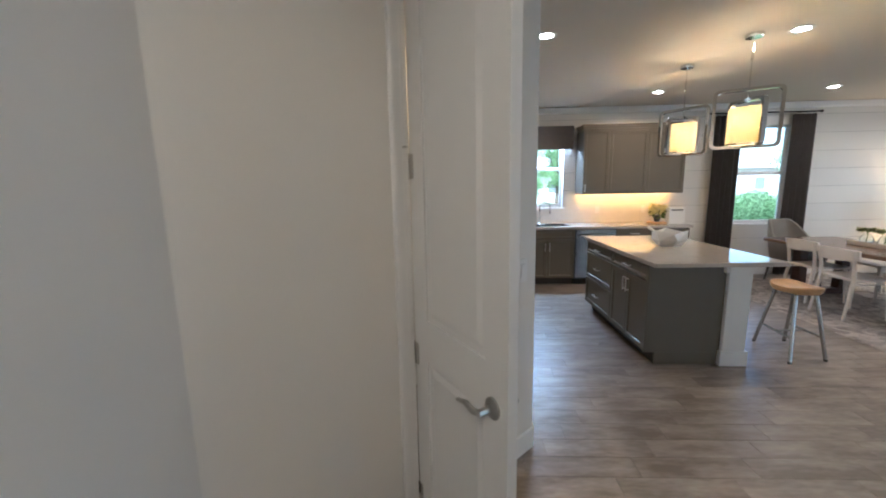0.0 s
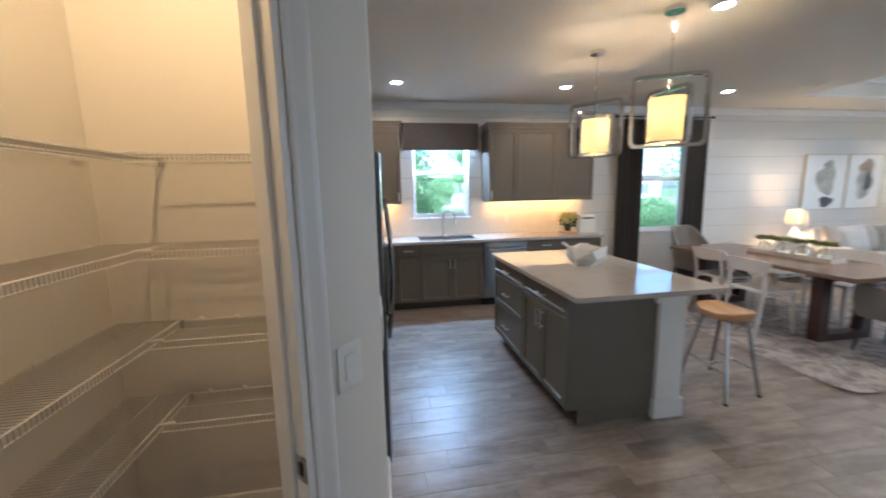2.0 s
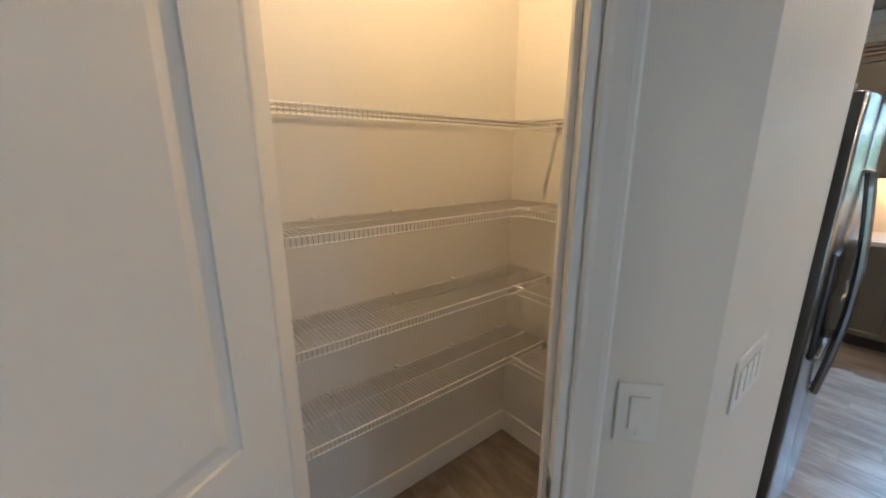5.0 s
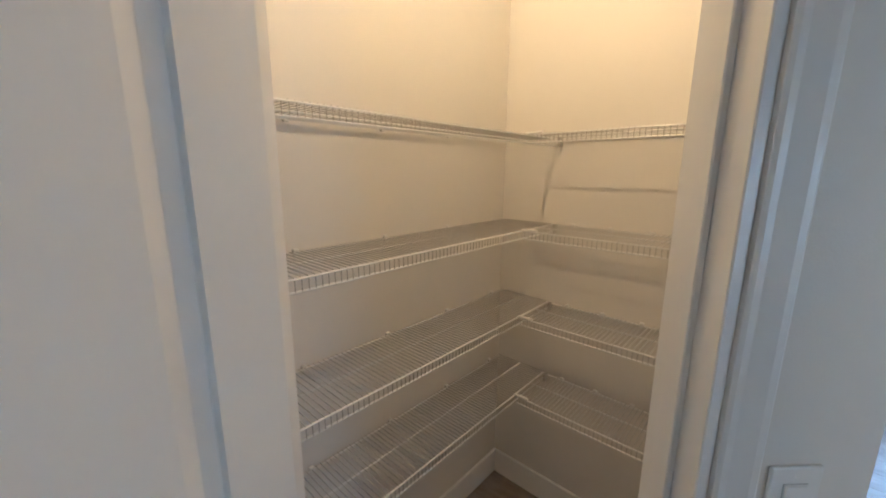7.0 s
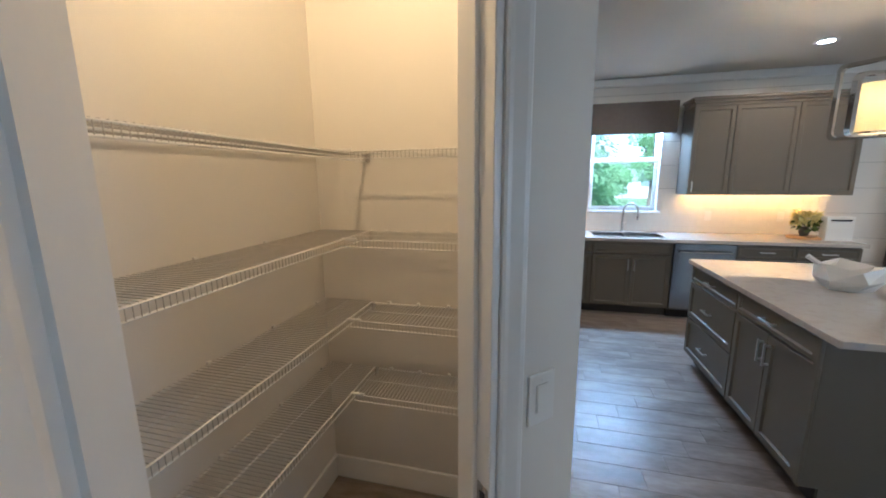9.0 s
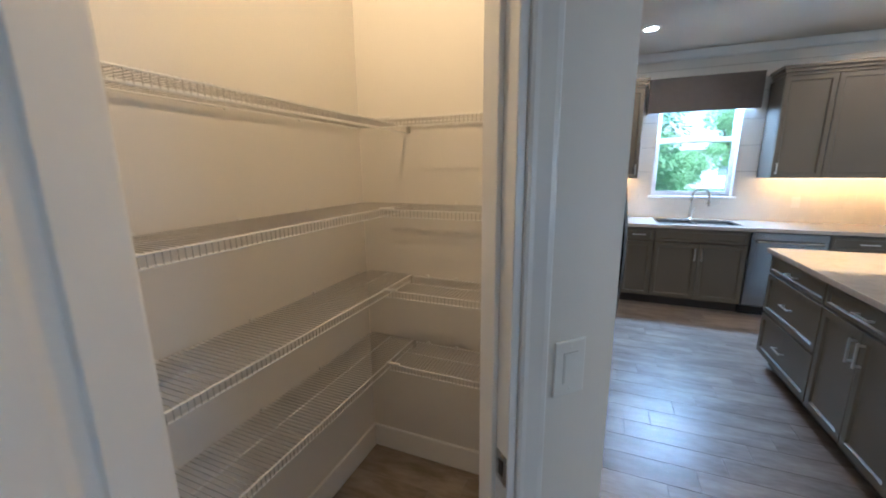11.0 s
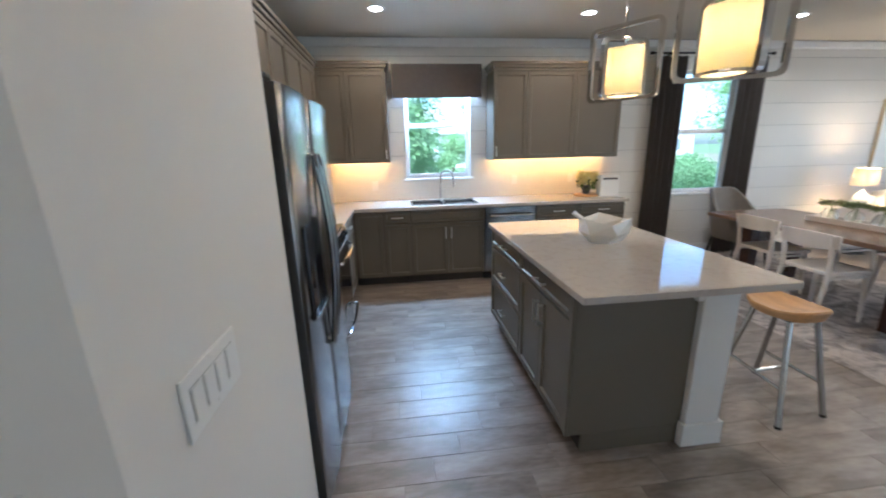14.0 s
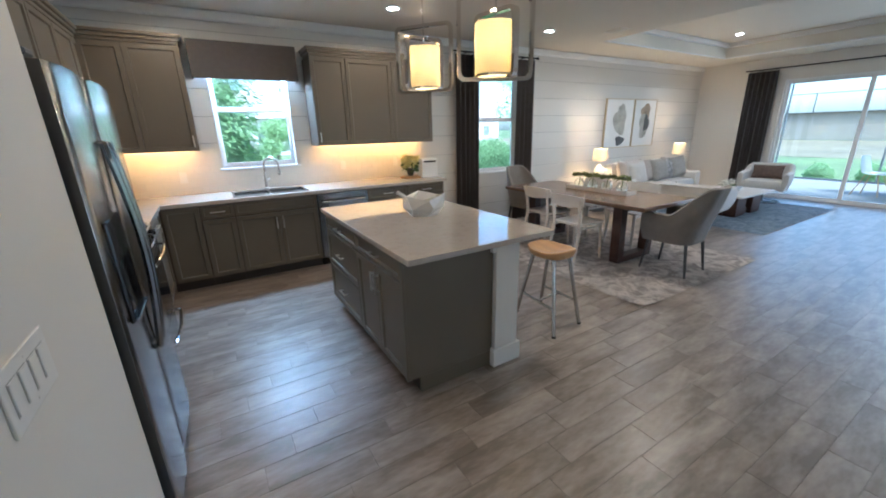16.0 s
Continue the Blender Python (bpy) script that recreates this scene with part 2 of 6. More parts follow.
OAK = material("seat_wood", (0.52, 0.30, 0.13), 0.35, vary=0.22, scale=6, fine=40, bump=0.03, stretch=(4, 0.5, 4))
WHITEWASH = material("white_painted_wood", (0.68, 0.64, 0.60), 0.4, vary=0.06, scale=8, fine=60, bump=0.03)
GREY_FABRIC = material("grey_upholstery", (0.185, 0.168, 0.152), 0.85, vary=0.1, scale=14, fine=600, bump=0.15, sheen=0.3)
LIGHT_FABRIC = material("light_upholstery", (0.62, 0.60, 0.57), 0.85, vary=0.06, scale=14, fine=600, bump=0.15, sheen=0.3)
BLUE_FABRIC = material("blue_grey_upholstery", (0.33, 0.37, 0.41), 0.85, vary=0.08, scale=14, fine=600, bump=0.15, sheen=0.3)
TAUPE_FABRIC = material("taupe_upholstery", (0.45, 0.39, 0.34), 0.85, vary=0.1, scale=10, fine=500, bump=0.15, sheen=0.2)
BROWN_FABRIC = material("brown_cushion", (0.12, 0.085, 0.07), 0.85, vary=0.3, scale=18, fine=300, bump=0.15)
GLASS = glass("window_glass", (0.80, 0.94, 0.965))
VASE_GLASS = glass("vase_glass", (0.95, 0.98, 0.97), 0.02)
LEAF = material("leaf", (0.07, 0.13, 0.025), 0.5, vary=0.5, scale=25, fine=90, bump=0.1)
SPRIG = material("sprig_leaf", (0.16, 0.19, 0.06), 0.55, vary=0.5, scale=25, fine=90, bump=0.1)
LEAF_YELLOW = material("yellow_petal", (0.80, 0.74, 0.34), 0.6, vary=0.2, scale=30, bump=0.1)
CERAMIC = material("white_ceramic", (0.80, 0.78, 0.74), 0.22, vary=0.03, scale=20, fine=60, bump=0.02)
def shade(name, color, through_color):
    """Fabric that lets the lamp inside shine through."""
    m = material(name, color, 0.8, vary=0.03, fine=300, bump=0.02)
    t = m.node_tree
    tr = t.nodes.new("ShaderNodeBsdfTranslucent")
    tr.inputs[0].default_value = (*through_color, 1)
    ad = t.nodes.new("ShaderNodeAddShader")
    t.links.new(t.nodes["Principled BSDF"].outputs[0], ad.inputs[0])
    t.links.new(tr.outputs[0], ad.inputs[1])
    t.links.new(ad.outputs[0], t.nodes["Material Output"].inputs["Surface"])
    return m


SHADE = shade("drum_shade_cloth", (0.45, 0.38, 0.27), (0.22, 0.215, 0.172))
LAMPSHADE = shade("table_lamp_cloth", (0.50, 0.47, 0.42), (0.165, 0.155, 0.135))
POLISHED = material("polished_nickel", (0.78, 0.75, 0.71), 0.07, metal=1.0, vary=0.05, bump=0)
POLISHED_LEG = material("stool_steel", (0.42, 0.42, 0.41), 0.25, metal=1.0, vary=0.05, bump=0.01)
BULB = glow("can_light", (1.0, 0.93, 0.82), 22)
STRIP = glow("cabinet_strip", (1.0, 0.62, 0.26), 1.0)

# ---- structure ----
def wall(name, bm, mat=WALL, label="smooth painted plaster wall"):
    return tagged(part(name, bm, mat), label, "wall", kind="structure")


def wall_holes(x0, x1, z0, z1, y0, y1, holes):
    """A wall along x with through openings (hx0, hx1, hz0, hz1)."""
    xs = sorted({x0, x1, *[h[0] for h in holes], *[h[1] for h in holes]})
    bm = bmesh.new()
    for a, b in zip(xs, xs[1:]):
        mid = (a + b) / 2
        cuts = sorted((h[2], h[3]) for h in holes if h[0] <= mid <= h[1])
        z = z0
        for c0, c1 in cuts:
            if c0 > z:
                add_box(bm, a, b, y0, y1, z, c0)
            z = c1
        if z < z1:
            add_box(bm, a, b, y0, y1, z, z1)
    bmesh.ops.remove_doubles(bm, verts=bm.verts, dist=1e-5)
    return bm


W1 = (1.19, 2.0, 1.165, 2.36)
W2 = (4.72, 5.56, 0.85, 2.40)
SL = (0.0, 4.80, 0.0, 2.32)     # sliding door, along y
YS = -1.6                        # south wall
sub = tagged(part("floor", box(-0.6, XE + 0.2, YS - 0.2, YN + 0.2, -0.2, -0.0022), GROUT), "grey-brown wood-look tile floor laid in staggered planks", "floor", kind="structure")

north = wall("wall_north", wall_holes(-0.6, XE + 0.2, -0.2, CEIL + 0.35, YN + 0.0075, YN + 0.17, [W1, W2]), GAP, "white horizontal shiplap board wall")
BH, B0 = 0.2775, 0.052
k = 0
while B0 + BH * (k - 1) < CEIL:
    za, zb = max(0.0, B0 + BH * (k - 1)) + 0.0022, min(CEIL, B0 + BH * k) - 0.0022
    k += 1
    if zb - za < 0.02:
        continue
    pieces = [(XW, XE, za, zb)]
    for h in (W1, W2):
        nxt = []
        for a, b, c, d in pieces:
            if h[2] >= d or h[3] <= c or h[0] >= b or h[1] <= a:
                nxt.append((a, b, c, d))
                continue
            nxt += [(a, h[0], c, d), (h[1], b, c, d), (h[0] + 0.001, h[1] - 0.001, c, min(d, h[2])), (h[0] + 0.001, h[1] - 0.001, max(c, h[3]), d)]
        pieces = [q for q in nxt if q[1] - q[0] > 0.01 and q[3] - q[2] > 0.012]
    for a, b, c, d in pieces:
        part("board", box(a, b, YN, YN + 0.0072, c, d, 0.0018), BOARD, north)

wall("wall_west_kitchen", box(XW - 0.12, XW, YP + 0.115, YN + 0.02, 0, CEIL))
wall("wall_west_hall", box(XP - 0.15, XP - 0.03, YS, 0.93, 0, CEIL))
wall("wall_west_pantry", box(XP - 0.12, XP, 1.02, YP + 0.115, 0, CEIL))
wall("wall_pantry_north", box(XP, XS, YP, YP + 0.115, 0, CEIL))
# an unseen south window, added to bring daylight in behind the walk
SOUTH = [(4.0, 5.4, 0.4, 2.35)]
wall("wall_south", wall_holes(XP - 0.12, XE + 0.15, 0, CEIL, YS - 0.12, YS, SOUTH))
for i, h in enumerate(SOUTH):
    w = tagged(new("window_%d" % (i + 3)), "added white south window, out of view, letting daylight in", "window", kind="structure")
    part("window_frame", boxes([(h[0], h[0] + 0.05, YS - 0.1, YS - 0.04, h[2], h[3]), (h[1] - 0.05, h[1], YS - 0.1, YS - 0.04, h[2], h[3]), (h[0] + 0.05, h[1] - 0.05, YS - 0.1, YS - 0.04, h[2], h[2] + 0.05), (h[0] + 0.05, h[1] - 0.05, YS - 0.1, YS - 0.04, h[3] - 0.05, h[3])]), VINYL, w)
    part("pane", box(h[0] + 0.05, h[1] - 0.05, YS - 0.075, YS - 0.069, h[2] + 0.05, h[3] - 0.05), GLASS, w).visible_shadow = False
    # added fill lamp in that opening
    lamp("front_window_fill", "AREA", FRONT_W, (0.92, 0.97, 1.0), look(((h[0] + h[1]) / 2, YS - 0.02, (h[2] + h[3]) / 2), (3.0, 3.0, 0.6)), size=h[1] - h[0] - 0.1, size_y=h[3] - h[2] - 0.1)
bm = bmesh.new()
for c in ((YS, SL[0], 0, CEIL), (SL[1], YN, 0, CEIL), (SL[0], SL[1], SL[3], CEIL)):
    add_box(bm, XE, XE + 0.15, c[0], c[1], c[2], c[3])
wall("wall_east", bm)

# the diagonal pantry wall: s runs from the corner with the switch wall towards the hall
R2 = math.sqrt(0.5)
CX, CY = XS, 2.062
DIAG = Matrix(((-R2, R2, 0, CX), (-R2, -R2, 0, CY), (0, 0, 1, 0), (0, 0, 0, 1)))   # local x along s, local y out into the hall
DOOR0, DOOR1, DOORH = 0.25, 0.875, 2.44
T = 0.115
bm = bmesh.new()
SEND = (CX - XP + 0.03) / R2
for c in ((0, DOOR0, 0, CEIL), (DOOR1, SEND, 0, CEIL), (DOOR0, DOOR1, DOORH + 0.02, CEIL)):
    add_box(bm, c[0], c[1], -T, 0, c[2], c[3], DIAG)
wall("wall_diagonal", bm)
wall("wall_switch", prism([(XS, CY), (XS, YP), (XS - T, YP), (XS - T, CY - 0.05)], 0, CEIL))

# ceiling with its tray over the living room
TX0, TX1, TY0, TY1 = 6.46, 10.3, 1.2, 5.58
bm = bmesh.new()
for c in ((-0.6, TX0, YS - 0.1, YN + 0.1), (TX1, XE + 0.1, YS - 0.1, YN + 0.1), (TX0, TX1, YS - 0.1, TY0), (TX0, TX1, TY1, YN + 0.1)):
    add_box(bm, *c, CEIL, CEIL + 0.32)
add_box(bm, TX0 - 0.1, TX1 + 0.1, TY0 - 0.1, TY1 + 0.1, CEIL + 0.28, CEIL + 0.4)
tagged(part("ceiling", bm, CEILING), "off-white painted ceiling with a recessed tray", "ceiling", kind="structure")
bm = bmesh.new()
for a, b, w in ((CEIL + 0.20, CEIL + 0.28, 0.07), (CEIL + 0.0, CEIL + 0.03, 0.02)):
    add_box(bm, TX0, TX1, TY0, TY0 + w, a, b)
    add_box(bm, TX0, TX1, TY1 - w, TY1, a, b)
    add_box(bm, TX0, TX0 + w, TY0 + w, TY1 - w, a, b)
    add_box(bm, TX1 - w, TX1, TY0 + w, TY1 - w, a, b)
tagged(part("trim_tray", bevel(bm, 0.01), TRIM), "white crown moulding inside the ceiling tray", "moulding", kind="structure")
# Unseen; its south overhang is added to keep sun out of the south window.
tagged(part("roof", box(-0.7, XE + 0.6, YS - 2.6, YN + 0.5, CEIL + 0.42, CEIL + 0.5), WALL), "flat roof slab over the rooms, its added south overhang blocking the sun", "roof", kind="structure")


def crown(name, x0, x1, y0, y1):
    bm = bmesh.new()
    add_box(bm, x0, x1, y0, y1, CEIL - 0.10, CEIL - 0.002)
    return tagged(part(name, bevel(bm, 0.02, 2), TRIM), "white crown moulding under the ceiling", "moulding", kind="structure")


crown("trim_crown_north", XW, XE - 0.003, YN - 0.05, YN - 0.001)


def baseboard(name, x0, x1, y0, y1):
    bm = boxes([(x0, x1, y0, y1, 0, 0.13)])
    return tagged(part(name, bevel(bm, 0.006, 2), TRIM), "white painted baseboard", "baseboard", kind="structure")


baseboard("baseboard_pantry_west", XP, XP + 0.014, 1.2, YP)
baseboard("baseboard_pantry_north", XP + 0.014, XS - T, YP - 0.014, YP)
baseboard("baseboard_hall_west", XP - 0.03, XP - 0.016, YS, 0.90)
baseboard("baseboard_switch_wall", XS, XS + 0.014, CY + 0.006, YP + 0.115)
baseboard("baseboard_east", XE - 0.014, XE, SL[1] + 0.01, YN - 0.015)
baseboard("baseboard_north", 3.75, XE - 0.014, YN - 0.014, YN)
for s0, s1 in ((0.0, DOOR0 - 0.062), (DOOR1 + 0.062, SEND - 0.02)):
    bm = boxes([(s0, s1, 0, 0.014, 0, 0.13)], 0.005)
    bm.transform(DIAG)
    tagged(part("baseboard_diagonal", bm, TRIM), "white painted baseboard", "baseboard", kind="structure")

# pantry door frame
CASING = ((0.0, 0.0), (0.0, 0.008), (0.006, 0.011), (0.016, 0.011), (0.030, 0.014), (0.044, 0.017), (0.054, 0.017), (0.060, 0.013), (0.060, 0.0))
bm = bmesh.new()
for s0, sgn in ((DOOR0 - 0.004, -1), (DOOR1 + 0.004, 1)):
    lo = [bm.verts.new(DIAG @ Vector((s0 + sgn * u, v, 0))) for u, v in CASING]
    hi = [bm.verts.new(DIAG @ Vector((s0 + sgn * u, v, DOORH + 0.08))) for u, v in CASING]
    for i in range(len(CASING) - 1):
        bm.faces.new((lo[i], lo[i + 1], hi[i + 1], hi[i]))
    bm.faces.new(lo)
    bm.faces.new(hi)
bmesh.ops.recalc_face_normals(bm, faces=bm.faces[:])
add_box(bm, DOOR0 - 0.004, DOOR1 + 0.004, 0, 0.013, DOORH + 0.02, DOORH + 0.08, DIAG)
tagged(part("trim_door_casing", bm, TRIM), "white painted door casing", "door casing", kind="structure")
bm = bmesh.new()
for a, b in ((DOOR0, DOOR0 + 0.018), (DOOR1 - 0.018, DOOR1)):
    add_box(bm, a, b, -T - 0.004, 0.004, 0, DOORH + 0.002, DIAG)
add_box(bm, DOOR0, DOOR1, -T - 0.004, 0.004, DOORH + 0.003, DOORH + 0.02, DIAG)
for a, b in ((DOOR0 + 0.018, DOOR0 + 0.03), (DOOR1 - 0.03, DOOR1 - 0.018)):
    add_box(bm, a, b, -0.075, -0.04, 0, DOORH, DIAG)
tagged(part("trim_door_jamb", bevel(bm, 0.002), TRIM), "white painted door jamb with stop", "door jamb", kind="structure")

# windows
def window(name, h, yface, sash=True):
    x0, x1, z0, z1 = h
    w = tagged(new(name), "white double-hung window with clear panes", "window", kind="structure")
    f = 0.032
    ya, yb = YN + 0.075, YN + 0.135
    fr = [(x0, x0 + f, ya, yb, z0, z1), (x1 - f, x1, ya, yb, z0, z1), (x0 + f, x1 - f, ya, yb, z0, z0 + f), (x0 + f, x1 - f, ya, yb, z1 - f, z1)]
    part("window_frame", boxes(fr, 0.003), VINYL, w)
    zm = z0 + (z1 - z0) * 0.515
    part("meeting_rail", boxes([(x0 + f, x1 - f, ya - 0.008, yb - 0.01, zm - 0.017, zm + 0.017)], 0.003), VINYL, w)
    s = 0.02
    for nm, a, b, yo in (("lower_sash", z0 + f, zm - 0.017, -0.004), ("upper_sash", zm + 0.017, z1 - f, 0.016)):
        xs0, xs1 = x0 + f, x1 - f
        part(nm, boxes([(xs0, xs0 + s, ya + yo, ya + yo + 0.03, a, b), (xs1 - s, xs1, ya + yo, ya + yo + 0.03, a, b), (xs0 + s, xs1 - s, ya + yo, ya + yo + 0.03, a, a + s)], 0.002), VINYL, w)
        g = part("pane", box(xs0 + s - 0.004, xs1 - s + 0.004, ya + yo + 0.012, ya + yo + 0.017, a + s - 0.004, b + 0.003), GLASS, w, "clear window glass")
        g.visible_shadow = False
    # lining of the opening
    t = 0.012
    part("window_lining", boxes([(x0 + 0.001, x0 + t, YN - 0.004, ya - 0.009, z0, z1 - 0.001), (x1 - t, x1 - 0.001, YN - 0.004, ya - 0.009, z0, z1 - 0.001), (x0 + t, x1 - t, YN - 0.004, ya - 0.009, z1 - t, z1 - 0.001)]), VINYL, w)
    part("window_sill", boxes([(x0 - 0.03, x1 + 0.03, YN - 0.028, ya, z0 - 0.024, z0)], 0.005), VINYL, w, "white projecting window sill")
    return w


window("window_1", W1, YN)
window("window_2", W2, YN)

# sliding glass door
sd = tagged(new("door_1"), "wide glazed sliding door in a white frame, shut", "sliding door", kind="structure")
xa, xb = XE + 0.02, XE + 0.13
f = 0.042
part("door_frame", boxes([(xa, xb, SL[0], SL[0] + f, 0, SL[3]), (xa, xb, SL[1] - f, SL[1], 0, SL[3]), (xa, xb, SL[0] + f, SL[1] - f, SL[3] - f, SL[3]), (xa, xb, SL[0] + f, SL[1] - f, 0.0, 0.03)], 0.003), VINYL, sd)
n = 4
pw = (SL[1] - SL[0] - 2 * f) / n
for i in range(n):
    a, b = SL[0] + f + i * pw, SL[0] + f + (i + 1) * pw
    xo = xa + 0.01 + (i % 2) * 0.045
    pf = part("sliding_panel", boxes([(xo, xo + 0.035, a, a + 0.036, 0.03, SL[3] - f), (xo, xo + 0.035, b - 0.036, b, 0.03, SL[3] - f), (xo, xo + 0.035, a + 0.036, b - 0.036, 0.03, 0.08), (xo, xo + 0.035, a + 0.036, b - 0.036, SL[3] - f - 0.045, SL[3] - f)], 0.003), VINYL, sd)
    g = part("pane", box(xo + 0.014, xo + 0.02, a + 0.032, b - 0.032, 0.076, SL[3] - f - 0.041), GLASS, pf, "clear door glass")
    g.visible_shadow = False

# ---- pantry door, open into the hall ----
def panel_door_bm(w, h, t, panels, inset=0.012, rec=0.008):
    """A moulded door leaf: x 0..w, y 0..t, z 0..h, with raised panels on both faces."""
    bm = bmesh.new()
    add_box(bm, 0, w, rec, t - rec, 0, h)
    xs = [0] + [v for p in panels[:1] for v in (p[0], p[1])] + [w]
    for ya, yb in ((0, rec), (t - rec, t)):
        add_box(bm, 0, xs[1], ya, yb, 0, h)
        add_box(bm, xs[2], w, ya, yb, 0, h)
        z = 0
        for p in panels:
            add_box(bm, xs[1], xs[2], ya, yb, z, p[2])
            z = p[3]
        add_box(bm, xs[1], xs[2], ya, yb, z, h)
    for p in panels:
        for side in (0, 1):
            m = 0.045
            ys = rec if side == 0 else t - rec
            d = -0.006 if side == 0 else 0.006
            a = [bm.verts.new((x, ys, z)) for x, z in ((p[0] + 0.022, p[2] + 0.022), (p[1] - 0.022, p[2] + 0.022), (p[1] - 0.022, p[3] - 0.022), (p[0] + 0.022, p[3] - 0.022))]
            b = [bm.verts.new((x, ys + d, z)) for x, z in ((p[0] + m, p[2] + m), (p[1] - m, p[2] + m), (p[1] - m, p[3] - m), (p[0] + m, p[3] - m))]
            for i in range(4):
                f = (a[i], a[(i + 1) % 4], b[(i + 1) % 4], b[i])
                bm.faces.new(f if side == 0 else f[::-1])
            bm.faces.new(b if side == 0 else b[::-1])
    return bm


DW, DH = DOOR1 - DOOR0 - 0.042, DOORH - 0.015
hinge = DIAG @ Vector((DOOR1 - 0.02, 0.004, 0.012))
# leaf local x runs from hinge to latch; shut it would point along -s; opened by DOOR_OPEN degrees
door = thing("door_2", "white two-panel moulded pantry door standing open", "door", pose(*hinge, 0, 0, 45 - DOOR_OPEN))
door["kind"] = "structure"
leaf = part("door_leaf", panel_door_bm(DW, DH, 0.035, [(0.105, DW - 0.105, 0.22, 0.86), (0.105, DW - 0.105, 1.02, DH - 0.13)]), TRIM, door)
for zz in (0.22, 0.86, 1.60, 2.25):
    hg = part("hinge", boxes([(-0.004, 0.03, -0.003, 0.0, zz - 0.045, zz + 0.045)]), NICKEL, door)
    part("hinge_pin", tube([(-0.004, -0.006, zz - 0.05), (-0.004, -0.006, zz + 0.05)], 0.006), NICKEL, hg)
st = part("door_stop", tube([(-0.004, -0.006, 1.62), (-0.004, -0.006, 1.67), (0.03, -0.03, 1.67), (0.045, -0.045, 1.665)], 0.004, 6), NICKEL, door, "hinge-pin door stop")
for side in (-1, 1):
    y0 = 0.0 if side < 0 else 0.035
    xk = DW - 0.065
    hd = part("door_handle", tube([(xk, y0, 0.885), (xk, y0 + side * 0.05, 0.885), (xk - 0.02, y0 + side * 0.058, 0.885), (xk - 0.06, y0 + side * 0.056, 0.89), (xk - 0.11, y0 + side * 0.054, 0.875)], 0.008, 8, radii=[0.012, 0.012, 0.010, 0.009, 0.006]), NICKEL, door, "curved satin-nickel lever handle", smooth=True)
    bm = lathe([(0.033, 0), (0.033, 0.006), (0.026, 0.012), (0.014, 0.016)], 20)
    bm.transform(Matrix.Translation((xk, y0, 0.885)) @ Matrix.Rotation(radians(90 if side < 0 else -90), 4, "X"))
    part("rose", bm, NICKEL, hd, smooth=True)
sp = boxes([(DOOR0 + 0.018, DOOR0 + 0.0205, -0.037, 0.002, 0.845, 0.915)], 0.001)
sp.transform(DIAG)
strike = tagged(part("strike_plate", sp, NICKEL), "small nickel strike plate on the door jamb", "strike plate")
sp = boxes([(DOOR0 + 0.0206, DOOR0 + 0.0212, -0.026, -0.010, 0.862, 0.898)])
sp.transform(DIAG)
part("latch_hole", sp, BLACK, strike)


# ---- switches ----
def switch(m, gangs, label):
    w, h = 0.079 + 0.047 * (gangs - 1), 0.0625
    t = thing("light_switch", label, "light switch", m)
    part("plate", box(-w / 2, w / 2, -0.006, 0, -h, h, 0.003, 2), WHITE, t)
    for i in range(gangs):
        c = (i - (gangs - 1) / 2) * 0.046
        bm = boxes([(c - 0.0165, c + 0.0165, -0.009, -0.006, -0.033, 0.033)], 0.0015)
        r = part("rocker", bm, WHITE, t)
        # Grey strips left and above: shade of the rocker's gap put into colour.
        part("rocker_gap_shade", boxes([(c - 0.0185, c - 0.0172, -0.0066, -0.006, -0.034, 0.034), (c - 0.0185, c + 0.0185, -0.0066, -0.006, 0.034, 0.0355)]), SWITCH_GAP_SHADE, r)
    for sgn in (-1, 1):
        bm = lathe([(0.003, 0), (0.002, 0.001)], 8)
        bm.transform(Matrix.Translation((0, -0.006, sgn * 0.046)) @ Matrix.Rotation(radians(90), 4, "X"))
        part("screw", bm, WHITE, t)
    return t


p = DIAG @ Vector((0.122, 0, 1.09))
switch(pose(*p, 0, 0, 45), 1, "white single rocker switch on the pantry's diagonal wall")
switch(pose(XS, 2.315, 1.087, 0, 0, 90), 4, "white four-gang rocker switch plate")


# ---- kitchen cabinets ----
def shaker(w, h, t=0.02, stile=0.057):
    """A shaker front: x 0..w, z 0..h, front face at y = -t."""
    bm = bmesh.new()
    add_box(bm, 0, w, -t, 0, 0, h)
    f = [f for f in bm.faces if f.normal.y < -0.9][0]
    s = min(stile, h * 0.28)
    bmesh.ops.inset_region(bm, faces=[f], thickness=s, depth=0)
    bmesh.ops.inset_region(bm, faces=[f], thickness=0.010, depth=-0.012)
    out = [e for e in bm.edges if all(abs(v.co.y + t) < 1e-4 for v in e.verts) and (all(v.co.x < 1e-4 for v in e.verts) or all(v.co.x > w - 1e-4 for v in e.verts) or all(v.co.z < 1e-4 for v in e.verts) or all(v.co.z > h - 1e-4 for v in e.verts))]
    return bevel(bm, 0.002, 1, out)


